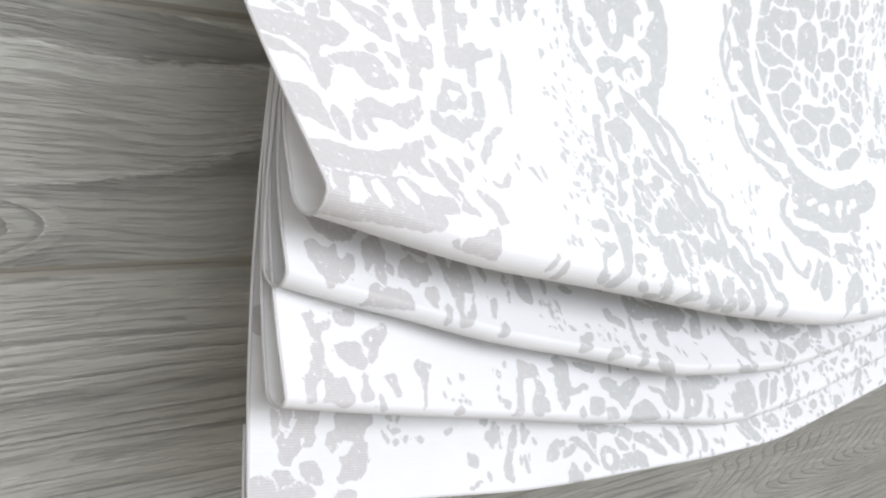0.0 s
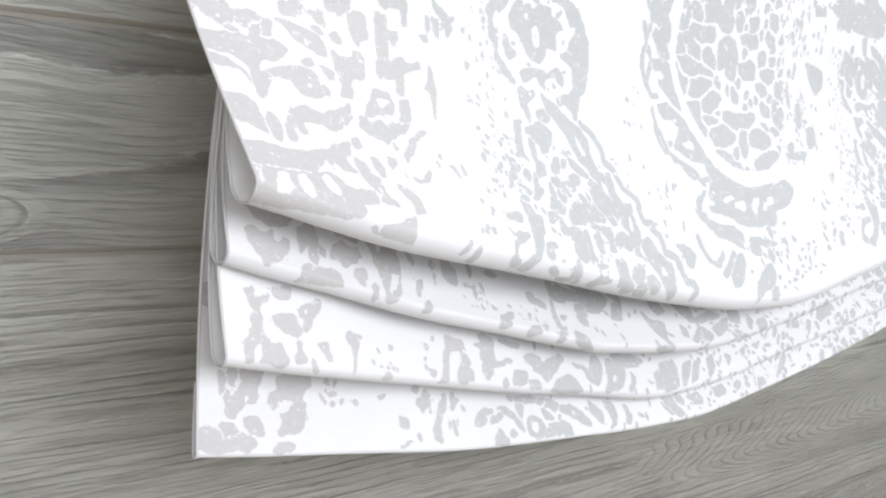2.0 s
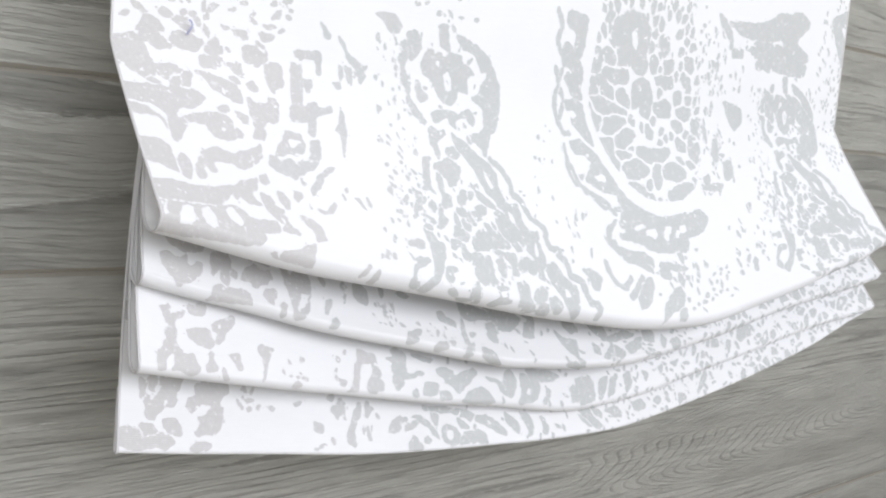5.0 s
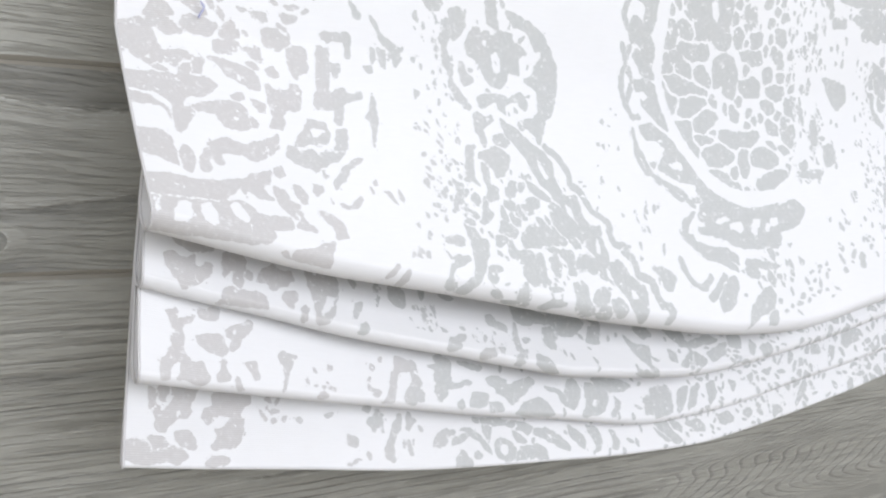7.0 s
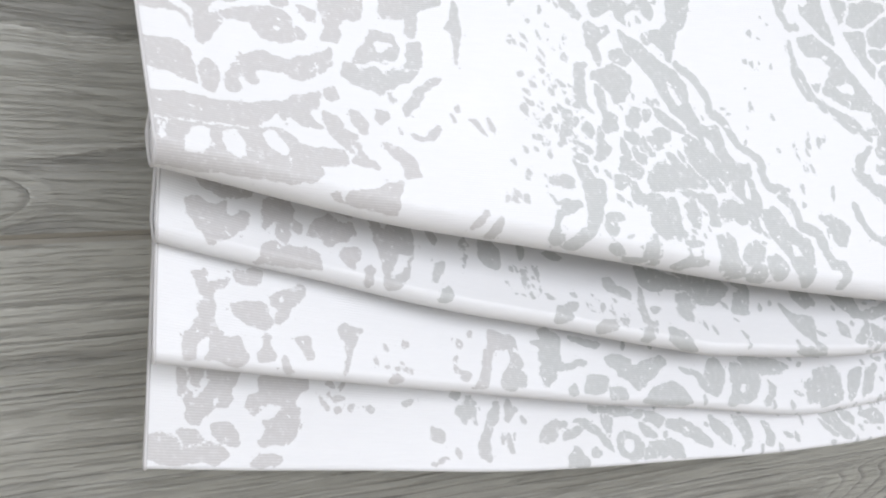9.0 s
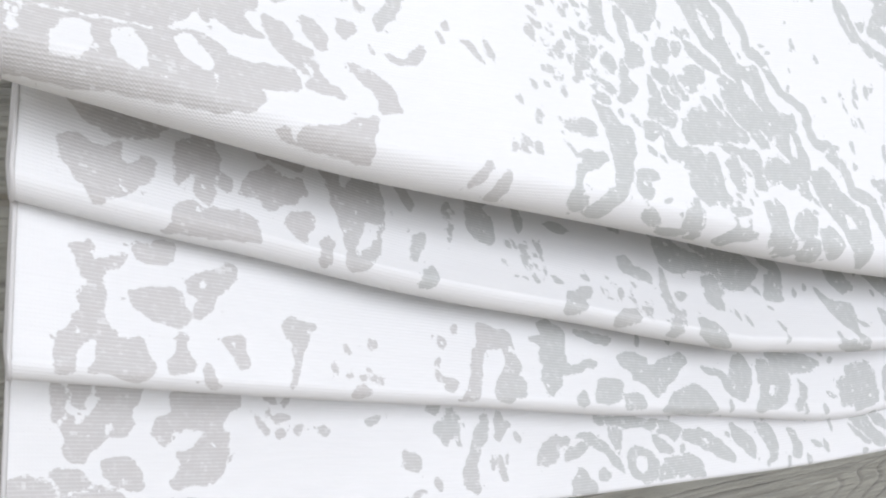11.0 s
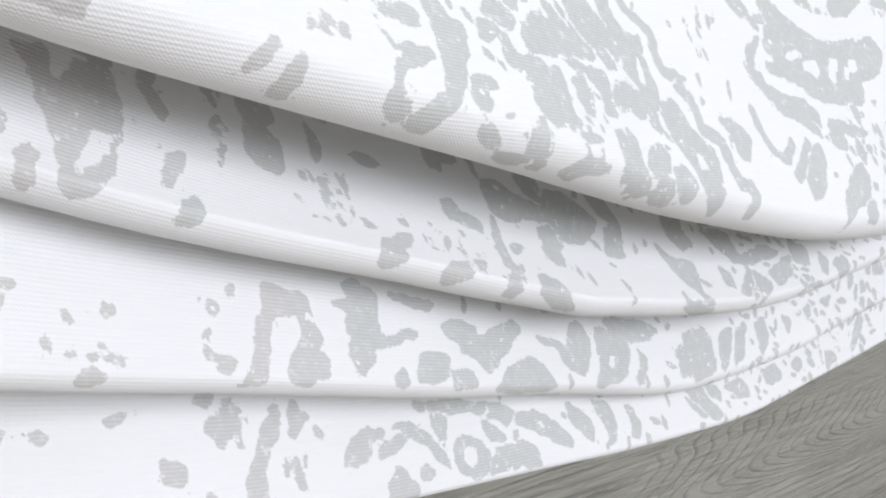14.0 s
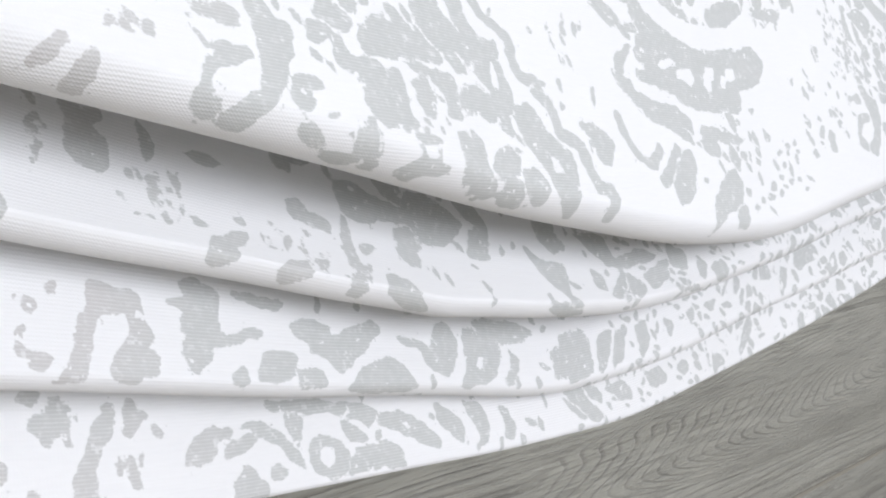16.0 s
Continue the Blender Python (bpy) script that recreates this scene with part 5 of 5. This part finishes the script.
def print_panel(u, v):
    f = Field(u, v)
    for draw in (medallion_left, ogee, medallion_right, upper):
        draw(f)
    f.du, f.dv = 505.0, -8.0
    ogee(f)
    f.du = f.dv = 0.0
    f.fill(560, -90, 60, 60, 90, 3.2, 45)
    f.fill(279, 0, 30, 46, 60, 3.0, 35)
    f.fill(275, 140, 42, 55, 60, 2.4, 36, 0.6)
    f.fill(560, 185, 70, 30, 60, 4.0, 38)
    f.fill(330, 150, 40, 62, 40, 2.4, 39, 0.8)
    f.fill(800, 0, 40, 60, 130, 3.2, 40)
    f.fill(800, 130, 60, 60, 260, 3.2, 41, 0.6)
    f.fill(870, -60, 34, 120, 140, 3.6, 42)
    f.fill(62, -34, 68, 34, 120, 5.0, 46)
    f.fill(270, -75, 50, 30, 40, 3.6, 47)
    return f.result(GROW, VEIN).reshape(u.shape) / 1000.0


def print_tier(draw, turn_back):
    def made(u, v):
        f = Field(u, v, turn_back)
        draw(f)
        for i in range(9):
            f.fill(330 + 68 * i, -34, 52, 46, (24, 24, 70, 90)[i] if i < 4 else 130, 3.4 if i < 4 else 5.0, 50 + i, 0.9)
        return f.result(GROW, VEIN).reshape(u.shape) / 1000.0
    return made


PRINTS = (print_panel, print_tier(fragments_second, -42.0), print_tier(fragments_third, -52.0), print_tier(fragments_lowest, -48.0))


# ---------------------------------------------------------------- the shade
STEP = 0.0015


def smooth_ramp(x, a, b):
    t = np.clip((x - a) / (b - a), 0, 1)
    return t * t * (3 - 2 * t)


def sheet(name, k, parent, material, label):
    """One tier of the folded cloth: down its front, round the lip and up behind it."""
    cols = int(round((X1 - X0) / STEP))
    x = np.linspace(X0, X1, cols + 1)[None, :]
    z, d = lips(x)
    fine = {0: 200, 1: 120, 2: 110, 3: 105}[k]
    p = np.concatenate([np.linspace(0, 0.45, 20, endpoint=False), np.linspace(0.45, 1, fine)])[:, None] if k else np.linspace(0, 1, fine)[:, None]
    fz, fd = front_sheet(k, x, p)
    rows_z, rows_d = [fz], [fd]
    if k == 0:
        high = np.concatenate([np.linspace(Z_TOP, 1.70, 12, endpoint=False), np.linspace(1.70, Z_TIE, 180, endpoint=False)])[:, None]
        rows_z.insert(0, high + 0 * x)
        rows_d.insert(0, D0 + 0 * x + 0 * high)
    # the lip: a round turn, then up the back
    rd, rz = ROUND_D[k], ROUND_Z[k]
    out = (0.0, -0.003, 0.001, 0.005)[k]
    inset = [0 * fz + (0.0 if k == 0 else 0.016) * (1 - p) - out * p]
    if k == 0:
        inset.insert(0, 0 * rows_z[0])
    turn = np.linspace(0, math.pi, 16)[1:, None]
    rows_z.append(z[k] + rz - rz * np.sin(turn))
    rows_d.append(d[k] - rd * (1 - np.cos(turn)))
    inset.append(0 * rows_z[-1] - out)
    if k < 3:
        top_z, top_d = fold_top(k + 1, x)
        q = np.linspace(0, 1, 40)[1:, None]
        rows_z.append(z[k] + rz + (top_z - z[k] - rz) * q)
        end, top_d = d[k] - 2 * rd, top_d + 0.003
        rows_d.append(top_d + (end - top_d) * (1 - q) ** (1.6 if k == 0 else fold_power(k, x) + 0.1))
        inset.append(0.016 * q - out * (1 - q) + 0 * x)
    else:
        q = np.linspace(0, 1, 12)[1:, None]
        back = 1 - 0.17 * q
        back_z, back_d = front_sheet(k, x, back)
        rows_z.append(back_z)
        rows_d.append(back_d - 2 * rd)
        inset.append(0 * back_z + 0.016 * (1 - back) - out * back + 0.001 * q)
    zz, dd = np.concatenate(rows_z), np.concatenate(rows_d)
    across = (x - X0) / (X1 - X0)
    xx = x + np.concatenate(inset) * (1 - 2 * across)
    # soft unevenness of hanging cloth
    u = np.broadcast_to(x - X0, zz.shape)
    run = np.concatenate([np.zeros((1, cols + 1)), np.cumsum(np.hypot(np.diff(zz, axis=0), np.diff(dd, axis=0)), axis=0)])
    lip_row = (len(high) if k == 0 else 0) + len(p) - 1
    if k == 0:
        v = run - run[len(high)][None, :]
    else:
        v = run - run[lip_row][None, :]
    near = smooth_ramp(zz, 1.60, 1.40)
    dd = dd + near * cloth_waves(k, u, v)
    rows_n, cols_n = zz.shape
    co = np.stack([xx, -dd, zz], axis=-1).reshape(-1, 3)
    index = np.arange(rows_n * cols_n).reshape(rows_n, cols_n)
    quads = np.stack([index[:-1, :-1], index[1:, :-1], index[1:, 1:], index[:-1, 1:]], axis=-1).reshape(-1, 4)
    mesh = bpy.data.meshes.new(name)
    mesh.vertices.add(len(co))
    mesh.vertices.foreach_set("co", co.ravel())
    mesh.loops.add(quads.size)
    mesh.loops.foreach_set("vertex_index", quads.ravel().astype(np.int32))
    mesh.polygons.add(len(quads))
    mesh.polygons.foreach_set("loop_start", np.arange(0, quads.size, 4, dtype=np.int32))
    mesh.polygons.foreach_set("use_smooth", np.ones(len(quads), dtype=bool))
    layer = mesh.uv_layers.new(name="cloth")
    flat_u, flat_v = u.ravel(), (v + 0.35 * k).ravel()
    layer.data.foreach_set("uv", np.stack([flat_u[quads.ravel()], flat_v[quads.ravel()]], axis=-1).ravel())
    ink = mesh.attributes.new("print", "FLOAT", "POINT")
    ink.data.foreach_set("value", (PRINTS[k](u, v) * 1000.0 / 1.0).astype(np.float32).ravel())
    mesh.update()
    mesh.validate()
    mesh.materials.append(material)
    ob = new(name, mesh)
    ob.parent = parent
    tagged(ob, label)
    return ob, co.reshape(rows_n, cols_n, 3)


def cloth_waves(k, u, v):
    """Low swells of the cloth, a few millimetres deep."""
    w = X1 - X0
    out = 0.0012 * np.sin(u * 23 + v * 9 + k) + 0.0008 * np.sin(u * 41 - v * 17 + 2 * k)
    if k == 0:
        # upright roll where the panel is gathered in beside each edge
        out = out + 0.004 * np.exp(-((u - 0.165) / 0.022) ** 2) * smooth_ramp(v, -0.12, 0.02) * smooth_ramp(v, 0.16, 0.05)
        out = out + 0.004 * np.exp(-((u - w + 0.055) / 0.02) ** 2) * smooth_ramp(v, -0.16, 0.0)
    return out * np.clip(u / 0.03, 0, 1) * np.clip((w - u) / 0.03, 0, 1)


def roman_shade():
    shade = new("roman_shade")
    shade.location = (0, 0, 0)
    tagged(shade, "white cotton relaxed roman shade with faded grey print, folds gathered up", "roman shade")
    part("headrail", box(X0 + 0.004, -D0 + 0.002, Z_TOP - 0.03, X1 - 0.004, -0.001, Z_TOP - 0.002, 0.001), FRAME_PAINT, shade, "white mounting board behind the cloth")
    names = (("front_panel", "flat printed front panel bulging over the folds"), ("fold", "soft printed fold below the front panel"),
             ("fold", "soft printed fold hanging in the middle of the stack"), ("hem_flap", "lowest printed tier with a stitched hem"))
    for k, (name, label) in enumerate(names):
        ob, grid = sheet(name, k, shade, CLOTH, label)
        step = 2
        for col in (0, -1):
            edge = [tuple(p) for p in grid[::step, col]] + [tuple(grid[-1, col])]
            part("side_hem", tube(edge, 0.0009, 6), CLOTH, ob)
    return shade


def thread_loop(shade):
    """A short end of lilac thread at the place where the folds are tied up."""
    x, z = X0 + 0.050, Z_TIE + 0.012
    pts = []
    for i in range(14):
        t = i / 13
        pts.append((x + 0.0012 * math.sin(5 * t), -D0 - 0.0045 - 0.0025 * math.sin(math.pi * t), z + 0.006 - 0.010 * t))
    part("thread", tube(pts, 0.0007, 6), THREAD, shade, "loose end of lilac thread")


shade_thing = roman_shade()
thread_loop(shade_thing)
cladding()
